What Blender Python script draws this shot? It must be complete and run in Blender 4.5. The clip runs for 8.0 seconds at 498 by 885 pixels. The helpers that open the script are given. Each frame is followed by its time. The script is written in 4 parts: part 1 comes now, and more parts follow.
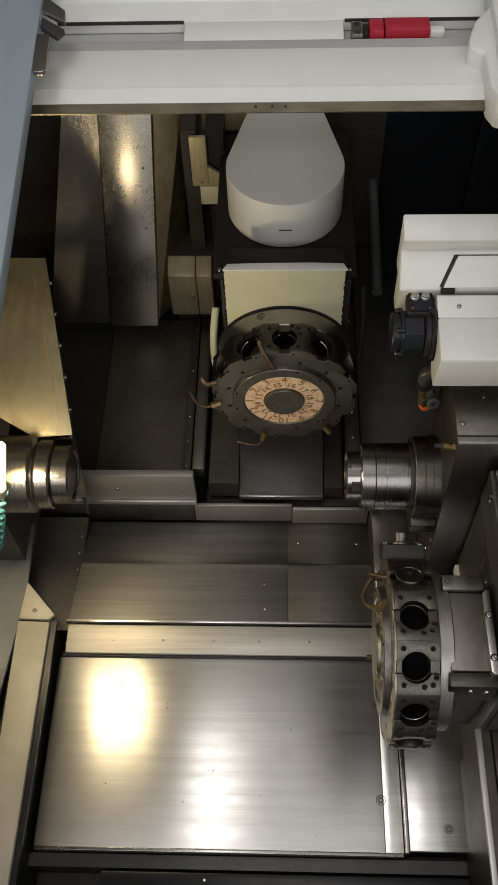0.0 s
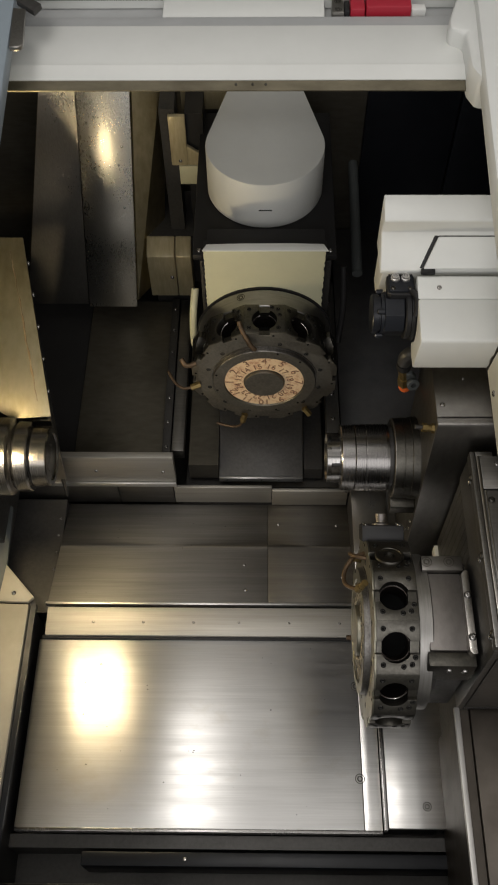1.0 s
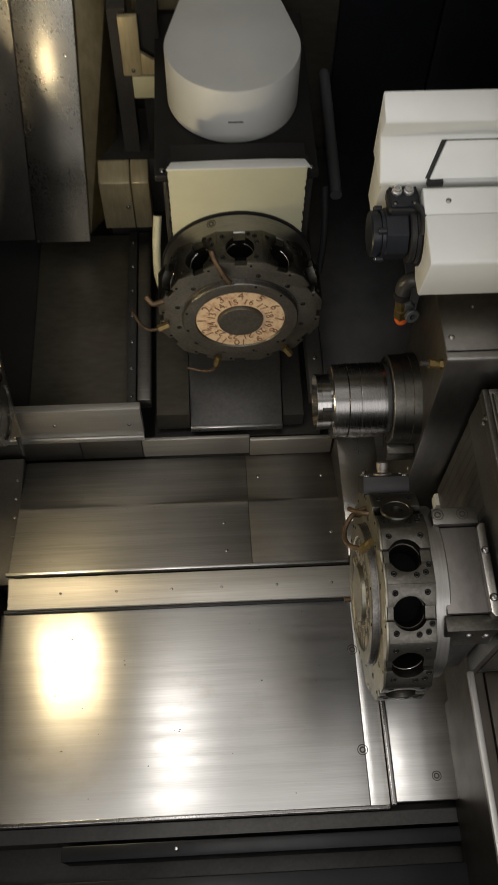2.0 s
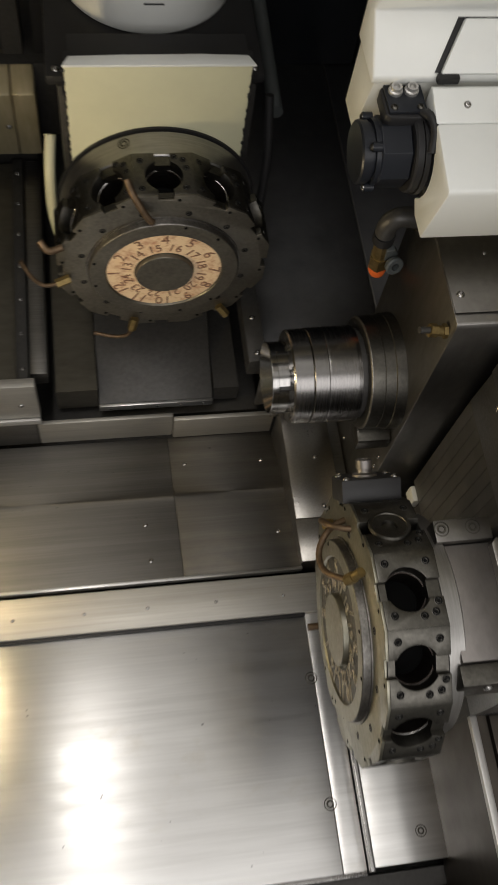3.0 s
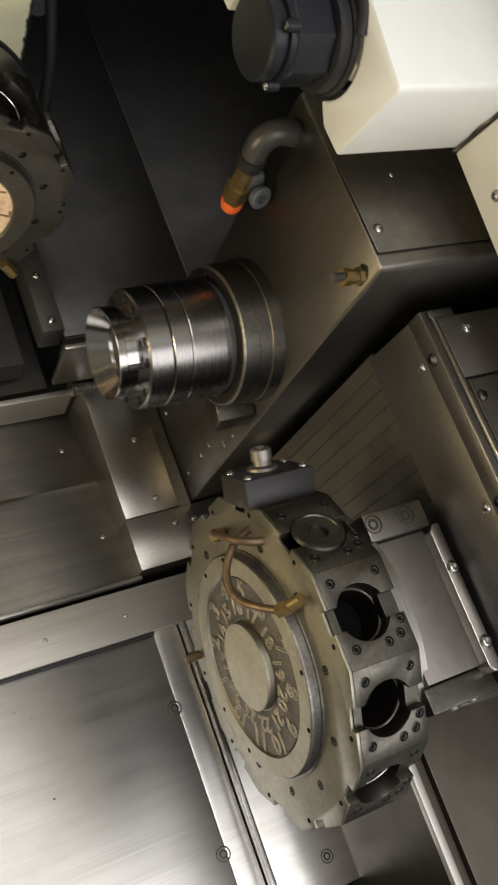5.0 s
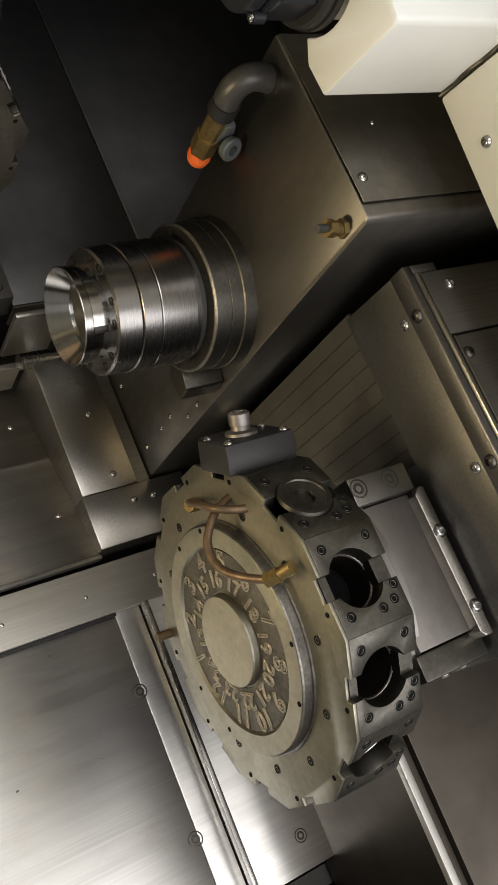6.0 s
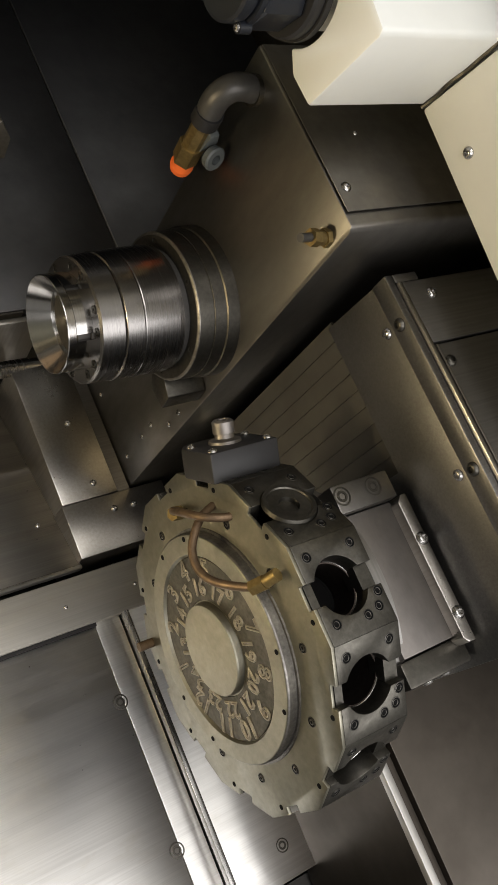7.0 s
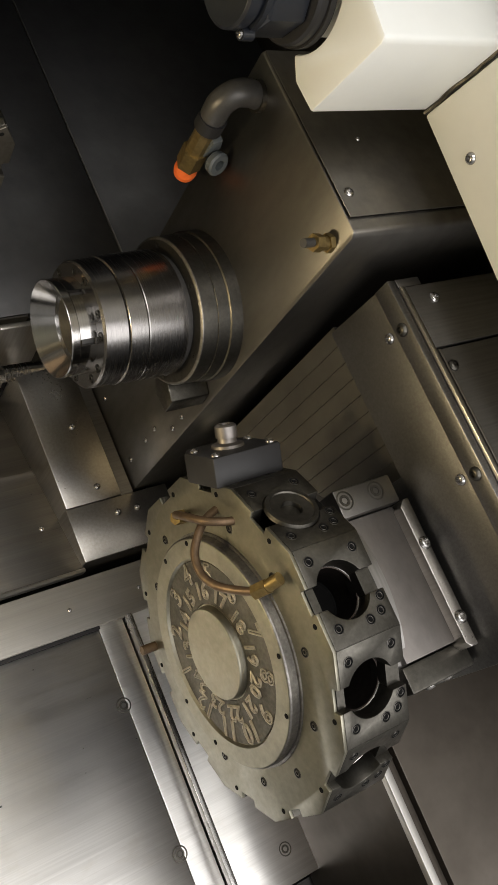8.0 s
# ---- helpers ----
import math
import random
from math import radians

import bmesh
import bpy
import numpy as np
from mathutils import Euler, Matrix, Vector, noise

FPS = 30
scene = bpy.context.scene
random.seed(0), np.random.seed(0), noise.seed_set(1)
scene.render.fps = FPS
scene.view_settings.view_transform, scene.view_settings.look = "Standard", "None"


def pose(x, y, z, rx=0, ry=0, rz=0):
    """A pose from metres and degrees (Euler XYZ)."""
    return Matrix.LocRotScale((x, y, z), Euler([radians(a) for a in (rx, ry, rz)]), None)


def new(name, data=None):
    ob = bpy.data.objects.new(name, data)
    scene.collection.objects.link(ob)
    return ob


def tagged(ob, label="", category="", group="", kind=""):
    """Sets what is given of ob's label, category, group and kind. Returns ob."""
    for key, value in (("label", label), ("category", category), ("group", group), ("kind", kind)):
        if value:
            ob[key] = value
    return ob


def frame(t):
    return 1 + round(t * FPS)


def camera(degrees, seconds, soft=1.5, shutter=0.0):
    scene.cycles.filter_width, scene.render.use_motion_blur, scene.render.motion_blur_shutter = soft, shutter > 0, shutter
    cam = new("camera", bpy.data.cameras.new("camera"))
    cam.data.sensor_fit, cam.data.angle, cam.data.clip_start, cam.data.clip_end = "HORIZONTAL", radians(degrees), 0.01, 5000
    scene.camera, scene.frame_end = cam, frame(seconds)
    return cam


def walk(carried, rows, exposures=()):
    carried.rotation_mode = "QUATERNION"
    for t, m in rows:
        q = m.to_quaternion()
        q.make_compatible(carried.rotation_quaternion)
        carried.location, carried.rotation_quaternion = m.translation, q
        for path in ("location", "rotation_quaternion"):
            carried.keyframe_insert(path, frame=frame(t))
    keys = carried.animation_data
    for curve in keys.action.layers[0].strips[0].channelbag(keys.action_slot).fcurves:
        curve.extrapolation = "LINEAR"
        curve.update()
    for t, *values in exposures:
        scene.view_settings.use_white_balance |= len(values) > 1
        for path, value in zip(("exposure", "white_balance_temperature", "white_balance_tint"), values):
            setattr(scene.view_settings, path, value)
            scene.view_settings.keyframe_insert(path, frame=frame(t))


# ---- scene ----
# The bed of the machine slants: all things are built in the bed's own axes (x along the spindles,
# y up the slant, z out of the bed) and set into the world by ROOT.
ROOT = pose(0, 0, 0.65, 30, 0, 0)
cam = camera(30.6, 8.0, soft=1.5, shutter=0.5)
METRES, EYE, TILT, LEAN, TURN = 1.17, 1.6, -57.0, 1.72, 1.4
ROWS = [
    (0.0, 0.0, 0.0, 0.0, 0.0, 0.0, 0.0),
    (0.5, -0.0001, -0.0016, 0.0003, -0.43, -0.17, -0.01),
    (1.0, -0.0018, 0.0032, -0.0018, -1.32, -1.1, 0.03),
    (2.5, -0.0636, 0.3687, 0.0086, -7.14, -6.75, 2.64),
    (3.0, -0.0713, 0.5609, 0.0261, -11.42, -8.29, 2.83),
    (3.5, -0.1209, 0.7526, 0.0435, -19.3, -9.02, 5.67),
    (4.0, -0.1538, 0.8344, 0.0545, -25.65, -11.08, 5.6),
    (4.5, -0.1594, 0.8475, 0.0557, -27.48, -11.79, 5.1),
    (5.0, -0.1545, 0.8731, 0.041, -31.38, -13.1, 6.07),
    (6.5, -0.1864, 0.9409, 0.0127, -37.31, -14.32, 5.68),
    (7.0, -0.186, 0.935, 0.0154, -37.92, -13.91, 5.73),
    (7.5, -0.1864, 0.9324, 0.0169, -37.81, -13.73, 5.8),
    (8.0, -0.1854, 0.9322, 0.0172, -37.59, -13.71, 5.73),
]
walk(cam, [(t, ROOT @ pose(0, 0, EYE, TILT, LEAN, TURN) @ pose(METRES * x, METRES * y, METRES * z, 90 + pitch, roll, yaw)) for t, x, y, z, yaw, pitch, roll in ROWS],
     exposures=[(0.0, -0.93), (1.2, -0.94), (2.4, -0.96), (3.0, -0.69), (3.5, -0.16), (4.2, -0.07), (5.2, 0.02), (8.0, 0.04)])

# ---- world and light ----
world = bpy.data.worlds.new("hall_air")
scene.world = world
world.use_nodes = True
world.node_tree.nodes["Background"].inputs[0].default_value = (0.9, 0.95, 1.0, 1)
world.node_tree.nodes["Background"].inputs[1].default_value = 0.05


def area_lamp(name, m, sx, sy, watts, colour):
    data = bpy.data.lights.new(name, "AREA")
    data.shape, data.size, data.size_y, data.energy, data.color = "RECTANGLE", sx, sy, watts, colour
    ob = new(name, data)
    ob.matrix_world = m
    return ob


# strip lights on the hall ceiling and the lamp in the machine
for lx, ly, long, depth, watts in ((-0.60, -1.6, 0.80, 2.6, 66), (1.65, -3.1, 3.9, 1.19, 9), (2.3, -1.9, 3.2, 1.19, 6), (-2.5, -1.9, 2.4, 1.19, 8), (1.65, -0.7, 3.9, 1.0, 13), (1.65, 0.5, 3.9, 0.8, 10)):
    area_lamp("hall_light", pose(lx, ly, 4.15), long, depth, watts, (1.0, 0.958, 0.918))
# broad fill light added on the operator's side; no window is built there
area_lamp("front_fill_light", pose(0.3, -3.85, 2.0, 90, 0, 0), 6.5, 2.6, 212, (1.0, 0.975, 0.97))
for lx, ly, lz in ((-0.690, 0.90, -0.02), (-0.578, 0.94, 0.0)):
    bulb = new("lamp_bulb", bpy.data.lights.new("lamp_bulb", "POINT"))
    bulb.data.energy, bulb.data.color, bulb.data.shadow_soft_size = 8.5, (1.0, 0.80, 0.48), 0.03
    bulb.matrix_world = ROOT @ Matrix.Translation((lx, ly, lz))

# ---- materials ----
def material(name):
    mat = bpy.data.materials.new(name)
    mat.use_nodes = True
    nt = mat.node_tree
    return mat, nt, nt.nodes["Principled BSDF"]


def coords(nt, scale):
    tc = nt.nodes.new("ShaderNodeTexCoord")
    mp = nt.nodes.new("ShaderNodeMapping")
    mp.inputs["Scale"].default_value = scale
    nt.links.new(tc.outputs["Object"], mp.inputs["Vector"])
    return mp.outputs["Vector"]


def noise_of(nt, scale, amount=5.0, detail=4.0, rough=0.6):
    n = nt.nodes.new("ShaderNodeTexNoise")
    n.inputs["Scale"].default_value, n.inputs["Detail"].default_value, n.inputs["Roughness"].default_value = amount, detail, rough
    nt.links.new(coords(nt, scale), n.inputs["Vector"])
    return n.outputs["Fac"]


def ramp(nt, fac, lo, hi, a, b):
    r = nt.nodes.new("ShaderNodeMapRange")
    r.inputs["From Min"].default_value, r.inputs["From Max"].default_value = lo, hi
    r.inputs["To Min"].default_value, r.inputs["To Max"].default_value = a, b
    nt.links.new(fac, r.inputs["Value"])
    return r.outputs["Result"]


def mix(nt, fac, a, b):
    m = nt.nodes.new("ShaderNodeMix")
    m.data_type = "RGBA"
    m.inputs[6].default_value, m.inputs[7].default_value = (*a, 1), (*b, 1)
    nt.links.new(fac, m.inputs[0])
    return m.outputs[2]


def bump(nt, fac, strength, distance, bsdf):
    b = nt.nodes.new("ShaderNodeBump")
    b.inputs["Strength"].default_value, b.inputs["Distance"].default_value = strength, distance
    nt.links.new(fac, b.inputs["Height"])
    nt.links.new(b.outputs["Normal"], bsdf.inputs["Normal"])


def metal(name, dark, light, r0, r1, grain=(2, 60, 60), metallic=1.0, relief=0.15, stain=3.0):
    """Worn metal: fine grain drawn out along one axis, over broad oily stains."""
    mat, nt, b = material(name)
    fine = noise_of(nt, grain, 6.0, 6.0)
    broad = noise_of(nt, (stain, stain, stain), 2.0, 5.0)
    both = nt.nodes.new("ShaderNodeMath")
    both.operation = "ADD"
    nt.links.new(ramp(nt, fine, 0.3, 0.7, 0.0, 0.45), both.inputs[0])
    nt.links.new(ramp(nt, broad, 0.3, 0.7, 0.0, 0.55), both.inputs[1])
    nt.links.new(mix(nt, both.outputs[0], dark, light), b.inputs["Base Color"])
    nt.links.new(ramp(nt, both.outputs[0], 0.0, 1.0, r1, r0), b.inputs["Roughness"])
    b.inputs["Metallic"].default_value = metallic
    bump(nt, fine, relief, 0.0006, b)
    return mat


def paint(name, colour, rough, dirt=0.82, relief=0.08):
    """Painted or plastic surface with faint orange peel and grime."""
    mat, nt, b = material(name)
    broad = noise_of(nt, (3, 3, 3), 2.5, 6.0, 0.65)
    nt.links.new(mix(nt, ramp(nt, broad, 0.3, 0.72, 0, 1), colour, tuple(c * dirt for c in colour)), b.inputs["Base Color"])
    nt.links.new(ramp(nt, broad, 0.3, 0.7, rough, rough + 0.12), b.inputs["Roughness"])
    bump(nt, noise_of(nt, (1, 1, 1), 300.0, 2.0), relief, 0.0004, b)
    return mat


def brushed(name, lo, hi, film_amount=0.55, r0=0.30, r1=0.43, along=0.75):
    """Bright sheet brushed along x, with bands of brushing and yellow-brown oil film."""
    mat, nt, b = material(name)
    fine = noise_of(nt, (1.0, 90, 90), 6.0, 6.0)
    bands = noise_of(nt, (0.7, 16, 16), 3.0, 4.0)
    film = noise_of(nt, (1.6, 2.6, 2.6), 2.2, 6.0, 0.7)
    both = nt.nodes.new("ShaderNodeMath")
    both.operation = "ADD"
    nt.links.new(ramp(nt, fine, 0.3, 0.7, 0.0, 0.4), both.inputs[0])
    nt.links.new(ramp(nt, bands, 0.3, 0.7, 0.0, 0.6), both.inputs[1])
    grey = mix(nt, both.outputs[0], lo, hi)
    m = nt.nodes.new("ShaderNodeMix")
    m.data_type = "RGBA"
    m.inputs[7].default_value = (0.42, 0.36, 0.25, 1)
    nt.links.new(grey, m.inputs[6])
    nt.links.new(ramp(nt, film, 0.55, 0.8, 0.0, film_amount), m.inputs[0])
    nt.links.new(m.outputs[2], b.inputs["Base Color"])
    nt.links.new(ramp(nt, both.outputs[0], 0.0, 1.0, r1, r0), b.inputs["Roughness"])
    b.inputs["Metallic"].default_value = 1.0
    tangent = nt.nodes.new("ShaderNodeTangent")
    tangent.direction_type, tangent.axis = "RADIAL", "X"
    b.inputs["Anisotropic"].default_value = along
    nt.links.new(tangent.outputs[0], b.inputs["Tangent"])
    bump(nt, fine, 0.12, 0.0005, b)
    return mat


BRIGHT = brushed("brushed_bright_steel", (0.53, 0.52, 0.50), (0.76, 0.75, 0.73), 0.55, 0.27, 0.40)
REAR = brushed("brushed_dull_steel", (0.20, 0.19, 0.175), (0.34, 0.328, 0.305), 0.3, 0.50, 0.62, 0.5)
# same brushed steel as REAR, about a third darker
REARDARK = brushed("brushed_darker_steel", (0.130, 0.123, 0.113), (0.225, 0.216, 0.200), 0.3, 0.50, 0.62, 0.5)
OILSTRIP = metal("oil_browned_strip", (0.10, 0.088, 0.062), (0.27, 0.24, 0.17), 0.34, 0.5, (2, 8, 8), 0.9, 0.06, 5)
LEDGE = brushed("brushed_beige_steel", (0.36, 0.345, 0.31), (0.52, 0.50, 0.46), 0.4, 0.46, 0.60, 0.3)
SHEET = metal("oily_dull_steel_sheet", (0.135, 0.130, 0.122), (0.255, 0.248, 0.237), 0.32, 0.48, (1.2, 60, 60), 1.0, 0.3)
PANEL = metal("stainless_panel", (0.30, 0.285, 0.26), (0.47, 0.45, 0.42), 0.24, 0.38, (40, 40, 1.5))
GOLD = metal("oil_stained_steel", (0.30, 0.255, 0.145), (0.62, 0.55, 0.37), 0.32, 0.5, (9, 3, 3), 1.0, 0.06, 4.5)
MACHINED = metal("machined_steel", (0.30, 0.29, 0.28), (0.50, 0.49, 0.475), 0.2, 0.32, (120, 2, 2), 1.0, 0.03, 6)
DULL = metal("dull_oily_floor_plate", (0.085, 0.077, 0.060), (0.155, 0.141, 0.112), 0.36, 0.52, (4, 12, 12), 0.65, 0.08)
CAST = metal("ground_tool_steel", (0.054, 0.051, 0.044), (0.135, 0.128, 0.112), 0.32, 0.5, (30, 30, 30), 1.0, 0.15, 9)
WORN = metal("worn_brown_steel", (0.10, 0.092, 0.076), (0.20, 0.185, 0.155), 0.4, 0.55, (25, 25, 25), 0.9, 0.15, 7)
# oil-filmed steel; its yellow also carries the work lamp's gold light
LAMPGOLD = metal("oily_lamp_gold_steel", (0.36, 0.30, 0.17), (0.56, 0.49, 0.32), 0.35, 0.5, (30, 4, 4), 0.35, 0.1, 5)
TURNED = metal("turned_steel", (0.17, 0.163, 0.157), (0.28, 0.27, 0.262), 0.2, 0.32, (300, 1, 1), 1.0, 0.02, 1.5)
JAW = metal("polished_collet_cone", (0.24, 0.233, 0.224), (0.36, 0.35, 0.338), 0.14, 0.24, (80, 3, 3), 1.0, 0.02, 8)
FLANGE = metal("worn_flange_edge", (0.11, 0.105, 0.098), (0.26, 0.248, 0.232), 0.36, 0.5, (40, 40, 40), 1.0, 0.15, 30)
RING = metal("ground_ring_steel", (0.24, 0.232, 0.22), (0.40, 0.388, 0.37), 0.36, 0.48, (60, 3, 3), 1.0, 0.03, 6)
FACE = metal("turret_face_steel", (0.200, 0.191, 0.150), (0.318, 0.304, 0.246), 0.36, 0.48, (20, 20, 20), 1.0, 0.08, 6)
SLIDING = metal("sliding_cover_steel", (0.12, 0.114, 0.10), (0.21, 0.20, 0.18), 0.34, 0.48, (40, 3, 3))
FLOORP = metal("blue_black_floor_plate", (0.085, 0.085, 0.088), (0.150, 0.149, 0.152), 0.34, 0.48, (3, 3, 3), 0.95)
HEADM = metal("oily_headstock_sheet", (0.125, 0.119, 0.110), (0.215, 0.206, 0.192), 0.32, 0.46, (10, 10, 4), 1.0, 0.05)
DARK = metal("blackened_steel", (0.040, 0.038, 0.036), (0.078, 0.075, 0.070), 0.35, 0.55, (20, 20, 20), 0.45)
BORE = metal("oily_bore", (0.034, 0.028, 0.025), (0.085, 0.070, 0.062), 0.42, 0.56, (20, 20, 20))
TAPPED = metal("tapped_hole_rim", (0.045, 0.043, 0.039), (0.115, 0.11, 0.10), 0.3, 0.45, (60, 60, 60))
CURTAIN = metal("scratched_stainless", (0.60, 0.58, 0.53), (0.84, 0.82, 0.77), 0.23, 0.33, (60, 60, 1.5), 1.0, 0.03)
# matte black that stands in for the shade inside holes and sockets
HOLE = paint("hole_shade_black", (0.006, 0.006, 0.006), 0.8, 0.6)
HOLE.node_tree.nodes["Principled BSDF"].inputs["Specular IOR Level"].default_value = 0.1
BLACK = paint("black_paint", (0.020, 0.0195, 0.020), 0.42, 0.7)
HOUSING = paint("dark_blue_grey_housing", (0.014, 0.016, 0.021), 0.3, 0.55)
for dark_paint in (BLACK, HOUSING):
    dark_paint.node_tree.nodes["Principled BSDF"].inputs["Specular IOR Level"].default_value = 0.28
WHITE = paint("white_enamel", (0.74, 0.75, 0.72), 0.35, 0.93)
CREAM = paint("cream_enamel", (0.62, 0.60, 0.41), 0.38, 0.88)
POST = paint("warm_white_enamel", (0.68, 0.675, 0.615), 0.4, 0.9)
GREYDOOR = paint("blue_grey_enamel", (0.27, 0.32, 0.36), 0.4, 0.9)
STEELW = metal("bright_worn_edge", (0.42, 0.41, 0.39), (0.6, 0.59, 0.57), 0.38, 0.5, (30, 2, 30), 0.8)
SADDLE = metal("pinkish_ground_steel", (0.16, 0.148, 0.138), (0.26, 0.242, 0.228), 0.46, 0.58, (12, 6, 12), 1.0, 0.1)
BEIGE = paint("worn_beige_enamel", (0.36, 0.33, 0.26), 0.42, 0.75)
RED = paint("red_plastic", (0.42, 0.02, 0.04), 0.35, 0.8)
ORANGE = paint("orange_plastic", (0.85, 0.16, 0.03), 0.4, 0.85)
GREYPL = paint("grey_plastic", (0.09, 0.10, 0.10), 0.45, 0.7)
TEAL = paint("teal_plastic_hose", (0.08, 0.25, 0.27), 0.3, 0.8)
GUTTER = metal("brown_oily_sheet", (0.060, 0.052, 0.044), (0.115, 0.102, 0.088), 0.36, 0.50, (2.5, 2.5, 2.5))
BRASS = metal("brass", (0.15, 0.105, 0.04), (0.30, 0.22, 0.09), 0.42, 0.56, (20, 20, 20), 0.85, 0.1, 30)
COPPER = metal("tarnished_copper", (0.075, 0.050, 0.030), (0.17, 0.115, 0.070), 0.45, 0.6, (10, 10, 10), 0.75, 0.1, 30)
def mottled(name, colour, stain, rough):
    """Worn paint with rusty blotches and scratches."""
    mat, nt, b = material(name)
    spots = noise_of(nt, (1, 1, 1), 55.0, 6.0, 0.75)
    nt.links.new(mix(nt, ramp(nt, spots, 0.48, 0.68, 0, 1), colour, stain), b.inputs["Base Color"])
    b.inputs["Roughness"].default_value = rough
    bump(nt, spots, 0.2, 0.0005, b)
    return mat


PALE = mottled("pink_cream_number_plate", (0.74, 0.55, 0.34), (0.44, 0.20, 0.11), 0.5)
RUST = mottled("rust_run", (0.22, 0.15, 0.07), (0.36, 0.30, 0.19), 0.6)
RAIL = paint("pale_grey_rail", (0.45, 0.46, 0.46), 0.4, 0.85)
PLATE = metal("etched_number_plate", (0.045, 0.042, 0.035), (0.12, 0.112, 0.09), 0.4, 0.6, (30, 30, 30), 0.9, 0.3, 20)
INK = mottled("worn_numerals", (0.20, 0.10, 0.06), (0.46, 0.27, 0.16), 0.55)
RAISED = metal("raised_numerals", (0.20, 0.176, 0.132), (0.38, 0.34, 0.265), 0.3, 0.45, (20, 20, 20), 0.7)
FLOORM = paint("concrete_floor", (0.22, 0.22, 0.21), 0.55, 0.7, 0.3)
WALLM = paint("hall_plaster", (0.5, 0.5, 0.48), 0.7, 0.85)

# ---- building tools ----
BASE = {}  # each object's pose in the bed's axes


def thing(name, base, label, category, group="", kind=""):
    """An Empty at the thing's base, in the bed's axes."""
    ob = tagged(new(name), label, category, group, kind)
    ob.matrix_world = ROOT @ Matrix.Translation(base)
    BASE[ob.name] = Matrix.Translation(base)
    return ob


def finish(bm, name, mat, bev):
    bmesh.ops.remove_doubles(bm, verts=bm.verts, dist=1e-6)
    bmesh.ops.recalc_face_normals(bm, faces=bm.faces)
    if bev:
        sharp = [e for e in bm.edges if len(e.link_faces) == 2 and e.calc_face_angle(0) > 0.6]
        if sharp:
            bmesh.ops.bevel(bm, geom=sharp, offset=bev, segments=2, affect="EDGES", profile=0.5, clamp_overlap=True)
    for f in bm.faces:
        f.smooth = True
    for e in bm.edges:
        e.smooth = len(e.link_faces) == 2 and e.calc_face_angle(0) < 0.7
    me = bpy.data.meshes.new(name)
    bm.to_mesh(me)
    bm.free()
    me.materials.append(mat)
    return me


def part(name, bm, mat, parent, label="", bev=0.0):
    """One mesh under a thing or under a part; built in the bed's axes."""
    base = BASE[parent.name]
    bmesh.ops.transform(bm, matrix=base.inverted(), verts=bm.verts)
    ob = new(name, finish(bm, name, mat, bev))
    ob.parent = parent
    BASE[ob.name] = base
    return tagged(ob, label)


def piece(name, me, parent, m):
    """A part that shares a mesh, at pose m in the bed's axes."""
    ob = new(name, me)
    ob.parent = parent
    ob.matrix_local = BASE[parent.name].inverted() @ m
    BASE[ob.name] = m
    return ob


def solid(name, bm, mat, label, category, kind="", bev=0.0):
    """A thing of one mesh."""
    ob = tagged(new(name, finish(bm, name, mat, bev)), label, category, "", kind)
    ob.matrix_world = ROOT
    BASE[ob.name] = Matrix()
    return ob


def box(x0, x1, y0, y1, z0, z1, bm=None):
    bm = bm or bmesh.new()
    v = [bm.verts.new((x, y, z)) for x in (x0, x1) for y in (y0, y1) for z in (z0, z1)]
    for f in ((0, 1, 3, 2), (4, 6, 7, 5), (0, 4, 5, 1), (2, 3, 7, 6), (0, 2, 6, 4), (1, 5, 7, 3)):
        bm.faces.new([v[i] for i in f])
    return bm


def prism(pts, axis, a, b, bm=None):
    """A polygon in the plane across the axis, drawn out from a to b. pts: (y, z), (x, z) or (x, y)."""
    bm = bm or bmesh.new()

    def at(p, c):
        return {"x": (c, p[0], p[1]), "y": (p[0], c, p[1]), "z": (p[0], p[1], c)}[axis]
    lo, hi = [bm.verts.new(at(p, a)) for p in pts], [bm.verts.new(at(p, b)) for p in pts]
    bm.faces.new(lo), bm.faces.new(hi[::-1])
    for i in range(len(pts)):
        j = (i + 1) % len(pts)
        bm.faces.new((lo[i], lo[j], hi[j], hi[i]))
    return bm


def slab(pts, normal, thick, bm=None):
    """A plate with the outline pts (in space), thick along -normal."""
    bm = bm or bmesh.new()
    n = Vector(normal).normalized() * thick
    top, low = [bm.verts.new(p) for p in pts], [bm.verts.new(Vector(p) - n) for p in pts]
    bm.faces.new(top), bm.faces.new(low[::-1])
    for i in range(len(pts)):
        j = (i + 1) % len(pts)
        bm.faces.new((top[i], top[j], low[j], low[i]))
    return bm


